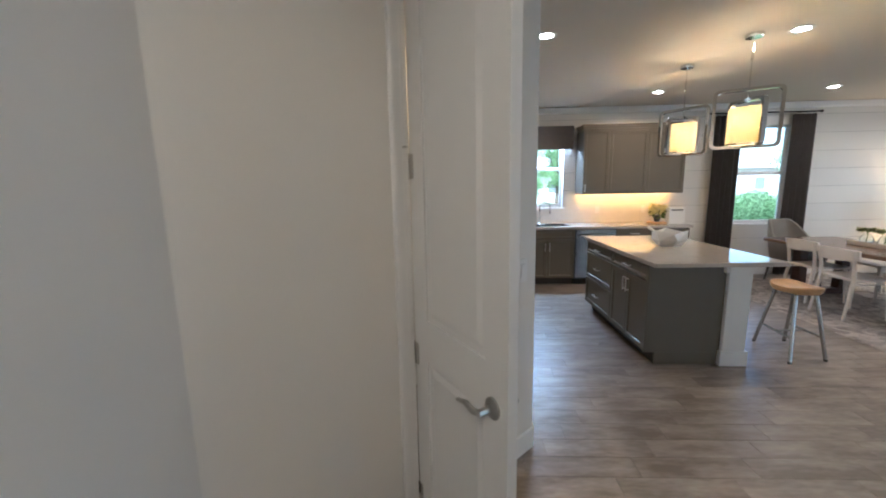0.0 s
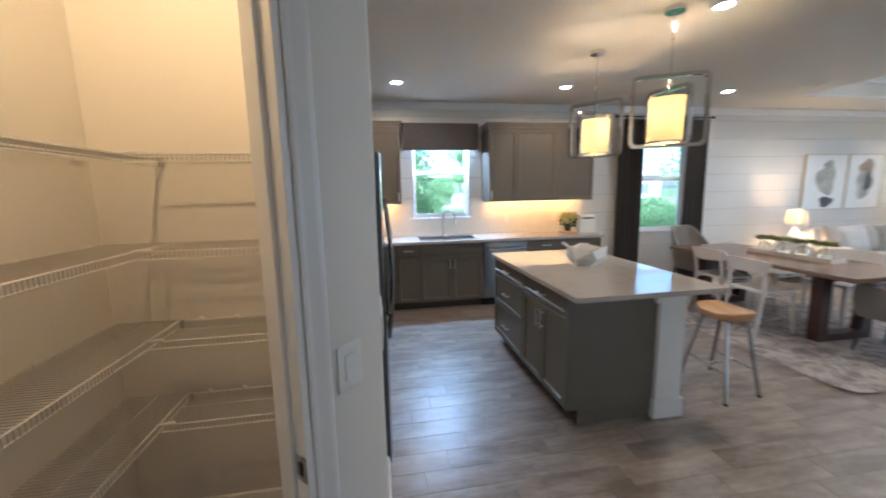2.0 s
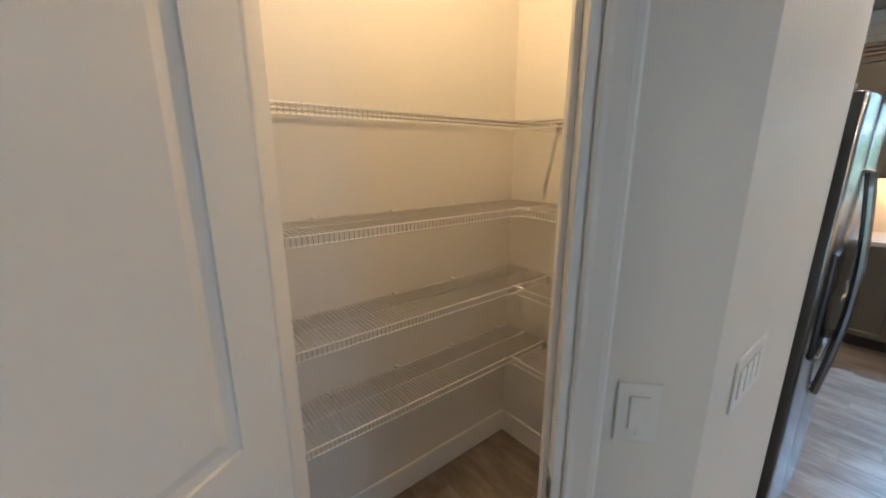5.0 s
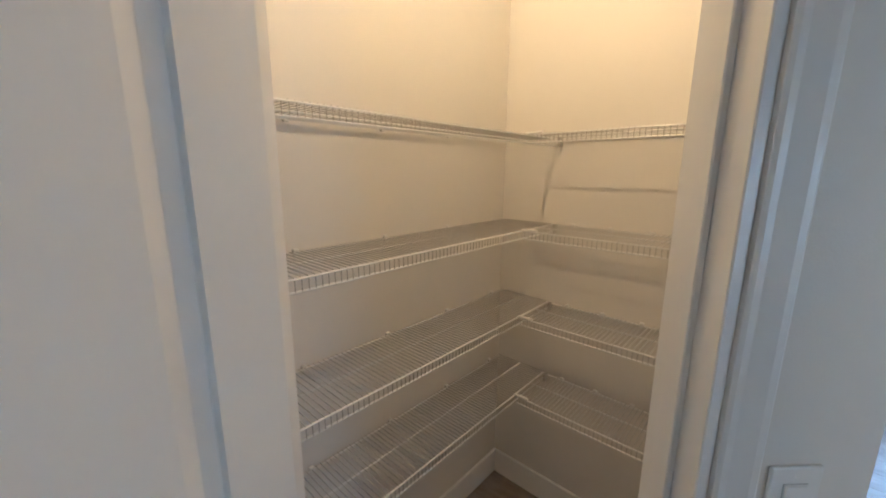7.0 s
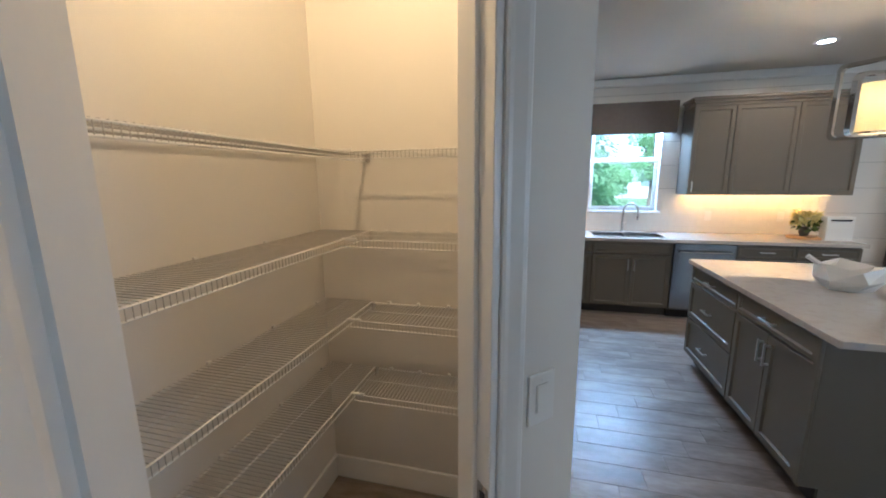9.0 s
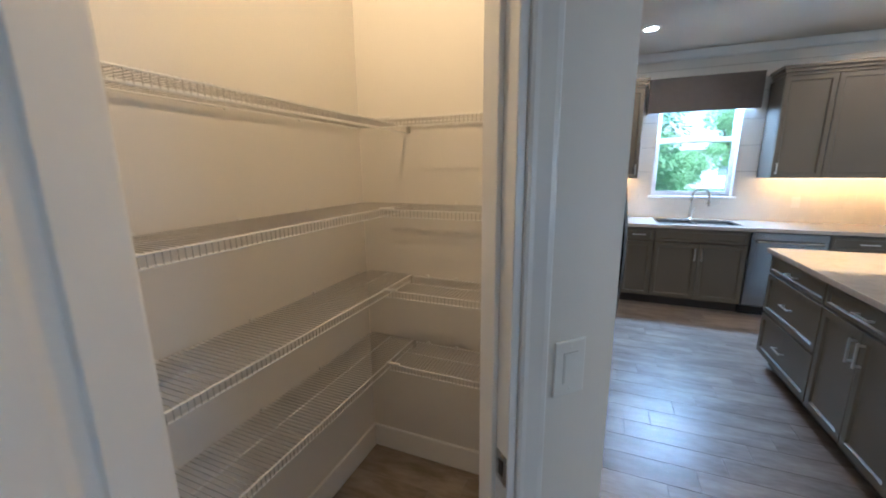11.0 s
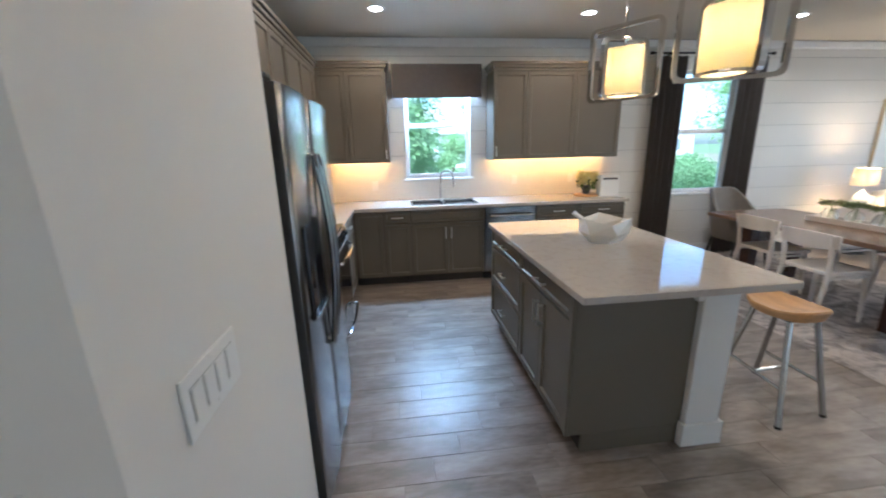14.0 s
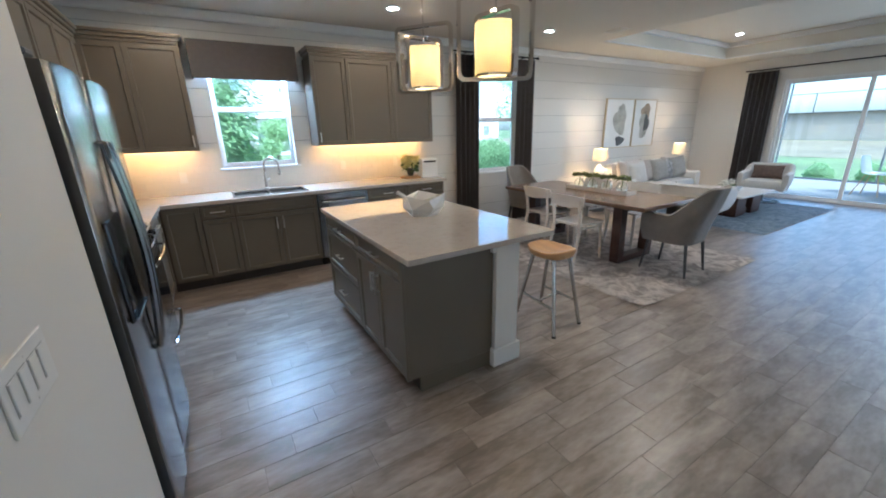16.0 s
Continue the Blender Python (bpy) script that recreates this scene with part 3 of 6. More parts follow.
def pull(parent, x, z, length, upright):
    """A square-bar pull on a front whose face is at y = -0.02."""
    d = length / 2
    if upright:
        c = [(x - 0.005, x + 0.005, -0.052, -0.042, z - d, z + d)] + [(x - 0.005, x + 0.005, -0.044, -0.019, z + q * (d - 0.012) - 0.005, z + q * (d - 0.012) + 0.005) for q in (-1, 1)]
    else:
        c = [(x - d, x + d, -0.052, -0.042, z - 0.005, z + 0.005)] + [(x + q * (d - 0.012) - 0.005, x + q * (d - 0.012) + 0.005, -0.044, -0.019, z - 0.005, z + 0.005) for q in (-1, 1)]
    part("handle", boxes(c, 0.0015), HANDLE, parent, "polished bar handle")


def base_unit(m, w, d, rows, label, toe=True, ends=(False, False), group="base cabinets"):
    """rows: fronts as (name, x0, x1, z0, z1, pull) with pull h, v-left, v-right or none."""
    t = thing("base_cabinet", label, "cabinet", m, group)
    part("body", box(0, w, 0.0, d, 0.105, 0.868), CAB_REVEAL_SHADE, t)
    # Toe kick in a much darker colour than the fronts.
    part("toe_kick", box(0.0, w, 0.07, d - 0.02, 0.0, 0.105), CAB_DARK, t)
    for nm, x0, x1, z0, z1, pl in rows:
        fr = part(nm, shaker(x1 - x0, z1 - z0), CABINET, t)
        fr.location = (x0, 0, z0)
        if pl == "h":
            pull(fr, (x1 - x0) / 2, (z1 - z0) / 2, 0.13, False)
        elif pl == "vl":
            pull(fr, 0.03, (z1 - z0) - 0.11, 0.13, True)
        elif pl == "vr":
            pull(fr, (x1 - x0) - 0.03, (z1 - z0) - 0.11, 0.13, True)
    return t


G = 0.006
YF = 5.775
DR = (0.725, 0.855)   # drawer row
DO = (0.115, 0.712)   # doors below a drawer


def north_base(x0, x1, kind, label):
    w = x1 - x0
    if kind == "sink":
        rows = [("false_front", G, w - G, *DR, "none"), ("door", G, w / 2 - 0.002, *DO, "vr"), ("door", w / 2 + 0.002, w - G, *DO, "vl")]
    elif kind == "door":
        rows = [("drawer", G, w - G, *DR, "h"), ("door", G, w - G, *DO, "none")]
    elif kind == "corner":
        rows = [("door", 0.03, w - G, DO[0], 0.855, "none")]
    else:
        rows = [("drawer", G, w - G, *DR, "h"), ("drawer", G, w - G, 0.42, 0.712, "h"), ("drawer", G, w - G, 0.115, 0.407, "h")]
    return base_unit(pose(x0, YF, 0), w - 0.001, YN - YF - 0.004, rows, label)


north_base(0.56, 0.90, "corner", "taupe shaker corner base cabinet under the quartz counter")
north_base(0.90, 1.20, "door", "narrow taupe shaker base cabinet with one drawer")
north_base(1.20, 2.03, "sink", "taupe shaker sink cabinet with double doors")
north_base(2.64, 3.17, "door", "taupe shaker base cabinet with a drawer over a door")
north_base(3.17, 3.72, "door", "taupe shaker base cabinet at the counter's end")
# units on the west wall, facing east
for y0, y1, lab in ((4.895, 5.77, "taupe shaker base cabinet beside the range"), (3.885, 4.12, "narrow taupe base cabinet between fridge and range")):
    w = y1 - y0
    base_unit(pose(0.555, y0, 0, 0, 0, 90), w - 0.001, 0.555 - XW - 0.004, [("drawer", G, w - 0.03, *DR, "h"), ("door", G, w - 0.03, *DO, "vl")], lab)

# worktops
def worktop(outline, label, hole=None):
    bm = prism(outline, 0.870, 0.905)
    vert = [e for e in bm.edges if abs(e.verts[0].co.z - e.verts[1].co.z) > 0.01]
    bevel(bm, 0.012, 2, vert)
    top = [e for e in bm.edges if all(v.co.z > 0.9 for v in e.verts) or all(v.co.z < 0.875 for v in e.verts)]
    bevel(bm, 0.004, 2, top)
    return tagged(part("worktop", bm, QUARTZ), label, "worktop")


CF = 5.725
bm = bmesh.new()
SX0, SX1, SY0, SY1 = 1.23, 1.97, 5.845, 6.235
for c in ((XW + 0.004, SX0, CF, YN - 0.003), (SX1, 3.745, CF, YN - 0.003), (SX0, SX1, CF, SY0), (SX0, SX1, SY1, YN - 0.003), (XW + 0.004, 0.595, 4.895, CF)):
    add_box(bm, *c, 0.870, 0.905)
bmesh.ops.remove_doubles(bm, verts=bm.verts, dist=1e-5)
tagged(part("worktop", bm, QUARTZ), "pale veined quartz worktop along the kitchen wall", "worktop")
worktop([(XW + 0.004, 3.885), (0.595, 3.885), (0.595, 4.12), (XW + 0.004, 4.12)], "short pale quartz worktop between fridge and range")

# sink and tap
sink = thing("sink", "double-bowl stainless steel sink set in the worktop", "sink", pose(0, 0, 0))
for a, b, nm in ((SX0, 1.585, "left_bowl"), (1.615, SX1, "right_bowl")):
    bm = bmesh.new()
    t = 0.006
    for c in ((a, a + t, SY0, SY1, 0.70, 0.903), (b - t, b, SY0, SY1, 0.70, 0.903), (a + t, b - t, SY0, SY0 + t, 0.70, 0.903), (a + t, b - t, SY1 - t, SY1, 0.70, 0.903), (a + t, b - t, SY0 + t, SY1 - t, 0.70, 0.706)):
        add_box(bm, *c)
    bw = part("bowl", bm, STEEL, sink)
    dr = lathe([(0.04, 0.706), (0.04, 0.709), (0.02, 0.708)], 16)
    dr.transform(Matrix.Translation(((a + b) / 2, (SY0 + SY1) / 2, 0)))
    part("drain", dr, CHROME, bw)
part("divider", box(1.585, 1.615, SY0, SY1, 0.80, 0.895, 0.004), STEEL, sink)
part("rim", boxes([(SX0 - 0.012, SX1 + 0.012, SY0 - 0.012, SY0, 0.9052, 0.908), (SX0 - 0.012, SX1 + 0.012, SY1, SY1 + 0.012, 0.9052, 0.908), (SX0 - 0.012, SX0, SY0, SY1, 0.9052, 0.908), (SX1, SX1 + 0.012, SY0, SY1, 0.9052, 0.908)]), STEEL, sink)
tap = thing("kitchen_tap", "tall arched brushed-steel pull-down tap behind the sink", "tap", pose(1.60, 6.285, 0.905, 0, 0, 62))
part("tap_base", lathe([(0.03, 0), (0.03, 0.01), (0.018, 0.02), (0.017, 0.12)], 16), NICKEL, tap, smooth=True)
arc = [(0, 0, 0.12), (0, 0, 0.27)] + [(0, -0.085 + 0.085 * math.cos(a), 0.27 + 0.085 * math.sin(a)) for a in [math.pi * i / 8 for i in range(1, 8)]] + [(0, -0.17, 0.27), (0, -0.172, 0.22)]
part("spout", tube(arc, 0.012, 10), NICKEL, tap, smooth=True)
part("spray_head", tube([(0, -0.172, 0.235), (0, -0.172, 0.16)], 0.017, 10), NICKEL, tap, smooth=True)
part("lever", tube([(0.015, 0, 0.085), (0.05, 0, 0.095), (0.10, -0.01, 0.12)], 0.007, 8), NICKEL, tap, smooth=True)

# backsplash of small glazed tiles, from the counter to the wall units
bs = tagged(part("backsplash_bed", box(XW + 0.002, 3.74, YN - 0.006, YN - 0.0005, 0.905, 1.14), SPLASH_GROUT), "glossy off-white tile backsplash", "backsplash", kind="structure")

# ---- wall units ----
UZ0, UZ1, UD = 1.375, 2.33, 0.345


def wall_unit(m, w, h, d, doors, label, handles=True):
    t = thing("wall_cabinet", label, "cabinet", m, "wall cabinets")
    part("body", box(0, w, 0, d, 0, h), CAB_REVEAL_SHADE, t)
    x = 0.0
    for i, dw in enumerate(doors):
        dr = part("door", shaker(dw - 0.006, h - 0.012), CABINET, t)
        dr.location = (x + 0.003, 0, 0.006)
        x += dw
        if handles and handles[i]:
            pull(dr, 0.03 if handles[i] == "l" else dw - 0.036, 0.09, 0.11, True)
    return t


def cab_crown(x0, x1, y0, y1, z, label, open_side):
    """Stepped crown moulding on wall units."""
    bm = bmesh.new()
    for dz, o in ((0.0, 0.0), (0.03, 0.018), (0.06, 0.036)):
        add_box(bm, x0 - o * open_side[0], x1 + o * open_side[1], y0 - o, y1, z + dz, z + dz + 0.03)
    return tagged(part("cabinet_crown", bevel(bm, 0.004), CABINET), label, "moulding")


yu = YN - UD
wall_unit(pose(2.19, yu, UZ0), 1.53, UZ1 - UZ0, UD - 0.003, (0.395, 0.57, 0.565), "taupe shaker wall cabinets with three doors", ("l", "", ""))
cab_crown(2.19, 3.72, yu - 0.02, YN - 0.06, UZ1, "stepped taupe crown moulding on the wall cabinets", (1, 1))
wall_unit(pose(0.26, yu, UZ0), 0.745, UZ1 - UZ0, UD - 0.003, (0.31, 0.435), "taupe shaker corner wall cabinet beside the window", ("", "r"))
cab_crown(0.26, 1.005, yu - 0.02, YN - 0.06, UZ1, "stepped taupe crown moulding on the corner cabinet", (0, 1))
wall_unit(pose(0.258, 4.895, UZ0, 0, 0, 90), 1.48, UZ1 - UZ0, 0.335, (0.5, 0.49, 0.49), "taupe shaker wall cabinets on the side wall", ("r", "l", ""))
wall_unit(pose(0.258, 4.125, 1.83, 0, 0, 90), 0.765, UZ1 - 1.83, 0.335, (0.3825, 0.3825), "short taupe wall cabinet above the range", ("", ""))
wall_unit(pose(0.258, 2.90, 1.83, 0, 0, 90), 1.215, UZ1 - 1.83, 0.335, (0.41, 0.41, 0.395), "short taupe wall cabinet above the fridge", ("", "", ""))
bm = bmesh.new()
for dz, o in ((0.0, 0.0), (0.03, 0.018), (0.06, 0.036)):
    add_box(bm, XW + 0.003, 0.28 + o, 2.895, yu - 0.021 - o, UZ1 + dz, UZ1 + dz + 0.03)
tagged(part("cabinet_crown", bevel(bm, 0.004), CABINET), "stepped taupe crown moulding along the side wall", "moulding")
# light strips under the wall units
for x0, x1 in ((2.25, 3.65), (0.35, 0.95)):
    st = tagged(part("under_cabinet_light", box(x0, x1, YN - 0.16, YN - 0.13, UZ0 - 0.012, UZ0 - 0.001, 0.002), STRIP), "thin lit warm strip under the wall cabinet", "light strip")
    lamp("strip_lamp", "AREA", STRIP_W * (x1 - x0), WARM, pose((x0 + x1) / 2, YN - 0.145, UZ0 - 0.02, 35, 0, 0), size=x1 - x0, size_y=0.03)
lamp("strip_lamp", "AREA", STRIP_W * 0.8, WARM, pose(XW + 0.15, 5.35, UZ0 - 0.02, 35, 0, 90), size=0.85, size_y=0.03)
tagged(part("under_cabinet_light", box(XW + 0.13, XW + 0.16, 4.92, 5.8, UZ0 - 0.012, UZ0 - 0.001, 0.002), STRIP), "thin lit warm strip under the wall cabinet", "light strip")

# ---- dishwasher ----
dw = thing("dishwasher", "stainless steel dishwasher with a bar handle under the counter", "dishwasher", pose(2.035, YF, 0))
part("body", box(0, 0.6, 0.0, 0.58, 0.10, 0.866), STEEL_DARK, dw)
part("front", box(0.004, 0.596, -0.025, 0, 0.115, 0.862, 0.006, 2), STEEL, dw)
part("control_strip", box(0.006, 0.594, -0.029, -0.025, 0.80, 0.858, 0.001), STEEL, dw)
part("bar_handle", tube([(0.05, -0.025, 0.775), (0.055, -0.06, 0.775), (0.3, -0.066, 0.775), (0.545, -0.06, 0.775), (0.55, -0.025, 0.775)], 0.011, 8), CHROME, dw, smooth=True)
part("toe_kick", box(0.0, 0.6, 0.05, 0.1, 0.0, 0.10), BLACK, dw)


# ---- range ----
rg = thing("range_cooker", "stainless steel electric range with a black oven door", "range", pose(0.575, 4.125, 0, 0, 0, 90))
part("body", box(0, 0.76, 0.0, 0.575 - XW - 0.004, 0.03, 0.905), STEEL_DARK, rg)
part("cooktop", box(0.002, 0.758, -0.01, 0.56, 0.906, 0.918, 0.003), BLACK_GLASS, rg)
part("oven_door", box(0.01, 0.75, -0.045, 0, 0.25, 0.80, 0.006), STEEL, rg)
part("oven_window", box(0.07, 0.69, -0.048, -0.045, 0.33, 0.70, 0.001), BLACK_GLASS, rg)
part("control_panel", box(0.01, 0.75, -0.03, 0, 0.81, 0.90, 0.006), STEEL, rg)
for i in range(5):
    bm = lathe([(0.022, 0), (0.02, 0.025), (0.016, 0.028)], 14)
    bm.transform(Matrix.Translation((0.10 + i * 0.14, -0.03, 0.855)) @ Matrix.Rotation(radians(90), 4, "X"))
    part("knob", bm, BLACK, rg, smooth=True)
part("drawer", box(0.01, 0.75, -0.04, 0, 0.05, 0.24, 0.006), STEEL, rg)
for z, nm in ((0.755, "oven_handle"), (0.205, "drawer_handle")):
    pts = [(0.05, -0.045, z), (0.06, -0.085, z)] + [(0.38 + 0.3 * k, -0.105 + 0.02 * k * k, z) for k in (-0.7, 0, 0.7)] + [(0.70, -0.085, z), (0.71, -0.045, z)]
    part(nm, tube(pts, 0.013, 8), CHROME, rg, smooth=True)
part("backguard", box(0.0, 0.76, 0.565, 0.64, 0.906, 1.02, 0.006), STEEL, rg)

# ---- fridge ----
FX = 0.645
fr = thing("refrigerator", "stainless steel side-by-side refrigerator with bowed handles and dispenser", "refrigerator", pose(FX, 2.93, 0, 0, 0, 90))
FW, FH = 0.905, 1.745
part("cabinet_body", box(0, FW, 0.0, FX - XW - 0.01, 0.03, FH, 0.006), STEEL_DARK, fr)
for xx in (0.01, FW - 0.08):
    part("hinge_cover", box(xx, xx + 0.07, -0.03, 0.08, FH, FH + 0.02, 0.005), STEEL_DARK, fr)


def fridge_door(x0, x1):
    """A door with a bowed front."""
    n = 8
    out = [(x0, -0.004)]
    for i in range(n + 1):
        t = i / n
        out.append((x0 + (x1 - x0) * t, -0.058 - 0.014 * math.sin(math.pi * t)))
    out.append((x1, -0.004))
    return prism(out[::-1], 0.06, FH - 0.01, 0.004)


split = 0.405
part("door_edge", box(0.0002, 0.0028, -0.056, -0.004, 0.06, FH - 0.012), STEEL_DARK, fr, "dark grey edge of the freezer door")
left = part("freezer_door", fridge_door(0.003, split - 0.003), STEEL, fr, smooth=True)
right = part("fridge_door", fridge_door(split + 0.003, FW - 0.003), STEEL, fr, smooth=True)
for x, par in ((split - 0.04, left), (split + 0.04, right)):
    pts = [(x, -0.06, 1.50)] + [(x, -0.082 - 0.034 * math.sin(math.pi * k / 10), 1.50 - 0.86 * k / 10) for k in range(0, 11)] + [(x, -0.06, 0.64)]
    part("handle", tube(pts, 0.014, 8), STEEL, par, "long bowed steel handle", smooth=True)
dp = part("dispenser", boxes([(0.09, 0.335, -0.076, -0.055, 0.87, 1.25)], 0.006), BLACK, left, "black ice and water dispenser")
part("dispenser_recess", boxes([(0.11, 0.315, -0.0782, -0.0762, 0.90, 1.10)], 0.0005), BLACK_GLASS, left)
part("dispenser_tray", boxes([(0.10, 0.325, -0.092, -0.076, 0.875, 0.89)], 0.003), STEEL, left)
part("kick_plate", box(0.02, FW - 0.02, -0.03, 0.0, 0.0, 0.055), BLACK, fr)

# ---- island ----
IX0, IX1, IY0, IY1 = 1.807, 2.845, 2.985, 4.668
isl_y0, isl_y1 = 3.115, 4.63
wi = isl_y1 - isl_y0
BACK = 2.455
# fronts face west; local x runs south
m0 = pose(1.85, isl_y1, 0, 0, 0, -90)
base_unit(m0, 0.76 - 0.001, BACK - 1.85, [("drawer", G, 0.754, 0.735, 0.855, "h"), ("drawer", G, 0.754, 0.43, 0.722, "h"), ("drawer", G, 0.754, 0.115, 0.418, "h")], "taupe shaker island cabinet with three drawers", group="island cabinets")
w2 = wi - 0.76 - 0.02
base_unit(pose(1.85, isl_y1 - 0.76, 0, 0, 0, -90), w2, BACK - 1.85, [("drawer", G, w2 - G, 0.735, 0.855, "h"), ("door", G, w2 / 2 - 0.002, 0.115, 0.722, "vr"), ("door", w2 / 2 + 0.002, w2 - G, 0.115, 0.722, "vl")], "taupe shaker island cabinet with a drawer above double doors", group="island cabinets")
ep = thing("island_end_panel", "flat taupe end panel of the kitchen island", "cabinet panel", pose(0, 0, 0))
part("panel", box(1.845, BACK, isl_y0, isl_y0 + 0.018, 0.106, 0.868, 0.002), CABINET, ep)
part("plinth", box(1.918, BACK, isl_y0 + 0.0005, isl_y0 + 0.0175, 0.0, 0.1055), CABINET, ep)
part("corner_stile", box(1.828, 1.8448, isl_y0 - 0.001, isl_y0 + 0.03, 0.106, 0.868, 0.002), CABINET, ep)
hw = thing("island_knee_wall", "white painted half wall carrying the island's seating side", "half wall", pose(0, 0, 0))
part("half_wall", box(BACK + 0.002, 2.645, isl_y0 - 0.03, isl_y1, 0.0, 0.868, 0.004), TRIM, hw)
part("corbel", prism([(BACK - 0.03, isl_y0 - 0.03), (BACK + 0.002, isl_y0 - 0.03), (BACK + 0.002, isl_y0 - 0.002), (BACK - 0.03, isl_y0 - 0.002)], 0.80, 0.868, 0.004), TRIM, hw)
part("base_trim", boxes([(BACK - 0.018, 2.663, isl_y0 - 0.046, isl_y0 - 0.031, 0, 0.13), (2.646, 2.663, isl_y0 - 0.031, isl_y1, 0, 0.13), (BACK - 0.018, BACK + 0.0, isl_y0 - 0.031, isl_y0 - 0.001, 0, 0.13)], 0.003), TRIM, hw)
worktop([(IX0, IY0), (IX1, IY0), (IX1, IY1), (IX0, IY1)], "pale veined quartz worktop of the kitchen island")


# ---- ceiling lamps ----
def can_light(x, y, watts=None, z=CEIL):
    watts = watts or CAN_W
    t = thing("recessed_light", "round white recessed ceiling light, lit", "ceiling light", pose(x, y, z), "recessed lights")
    part("trim_ring", lathe([(0.085, 0.0), (0.088, -0.006), (0.056, -0.004), (0.054, 0.0)], 24, top=False, bottom=False), WHITE, t, smooth=True)
    part("lens", lathe([(0.056, -0.001), (0.04, -0.0035), (0.001, -0.004)], 24, bottom=False), BULB, t)
    lamp("can_lamp", "SPOT", watts, DAY_CAN if z > CEIL else KITCHEN_CAN if y > 0 and x < 4 else CAN, pose(x, y, z - 0.012), radius=0.05, spot=172 if z == CEIL else 132, blend=0.45)


# The hall can and the pair at y 1.9 are unseen, added as fill.
for c in ((2.98, 5.48), (0.96, 5.47), (5.23, 5.46, 6.5), (3.055, 3.415), (1.0, 3.375), (5.30, 3.39, 22), (7.3, 4.9, LIVING_W, CEIL + 0.28), (9.5, 5.05, LIVING_W, CEIL + 0.28), (7.3, 1.9, LIVING_W * 0.35, CEIL + 0.28), (9.5, 1.9, LIVING_W * 0.6, CEIL + 0.28), (0.1, -0.75, HALL_W)):
    can_light(*c)


def pendant(x, y, spin, spin_in, label):
    """Drum shade within two crossed, rounded metal frames."""
    t = thing("pendant_light", label, "pendant light", pose(x, y, CEIL), "pendants over the island")
    part("canopy", lathe([(0.0, -0.03), (0.062, -0.03), (0.066, -0.012), (0.066, 0)][1:], 24), CHROME, t, smooth=True)
    part("rod", tube([(0, 0, -0.03), (0, 0, -0.425)], 0.006, 8), CHROME, t, smooth=True)
    part("joint", lathe([(0.011, -0.20), (0.011, -0.16)], 10), CHROME, t)
    for i, (w, h, zt, turn, dp_) in enumerate(((0.49, 0.50, -0.425, spin, 0.017), (0.34, 0.40, -0.515, spin_in, 0.022))):
        o = rounded([(-w / 2, zt), (w / 2, zt), (w / 2, zt - h), (-w / 2, zt - h)], 0.05, 4)
        ca, sa = math.cos(radians(turn)), math.sin(radians(turn))
        bm = bmesh.new()
        bd = 0.024
        inner = rounded([(-w / 2 + bd, zt - bd), (w / 2 - bd, zt - bd), (w / 2 - bd, zt - h + bd), (-w / 2 + bd, zt - h + bd)], 0.04, 4)
        rings = []
        for pts, yy in ((o, -dp_), (o, dp_), (inner, dp_), (inner, -dp_)):
            rings.append([bm.verts.new((px * ca - yy * sa, px * sa + yy * ca, pz)) for px, pz in pts])
        n = len(o)
        for a in range(4):
            ra, rb = rings[a], rings[(a + 1) % 4]
            for k in range(n):
                bm.faces.new((ra[k], ra[(k + 1) % n], rb[(k + 1) % n], rb[k]))
        bmesh.ops.recalc_face_normals(bm, faces=bm.faces[:])
        part("metal_frame", bm, POLISHED, t, "rounded polished metal frame")
    part("stem", tube([(0, 0, -0.425), (0, 0, -0.60)], 0.006, 8), CHROME, t)
    part("drum_shade", lathe([(0.127, -0.885), (0.13, -0.885), (0.13, -0.59), (0.127, -0.59), (0.127, -0.885)], 32, False, False), SHADE, t, "lit cream fabric drum shade", smooth=True)
    part("bottom_ring", lathe([(0.133, -0.898), (0.133, -0.886), (0.11, -0.886), (0.11, -0.898), (0.133, -0.898)], 32, False, False), CHROME, t)
    part("diffuser", lathe([(0.109, -0.894), (0.06, -0.896), (0.001, -0.896)], 32, bottom=False), SHADE, t, "frosted lamp diffuser")
    part("shade_spider", boxes([(-0.127, 0.127, -0.003, 0.003, -0.604, -0.596), (-0.003, 0.003, -0.127, 0.127, -0.6045, -0.5965)]), CHROME, t)
    lamp("pendant_lamp", "POINT", PEND_W, PEND_C, pose(x, y, CEIL - 0.695), radius=0.04)


pendant(2.74, 3.485, -28, -80, "pendant light with lit drum shade inside square metal frames")
pendant(2.68, 4.315, -54, 4, "pendant light with lit drum shade inside crossed metal frames")

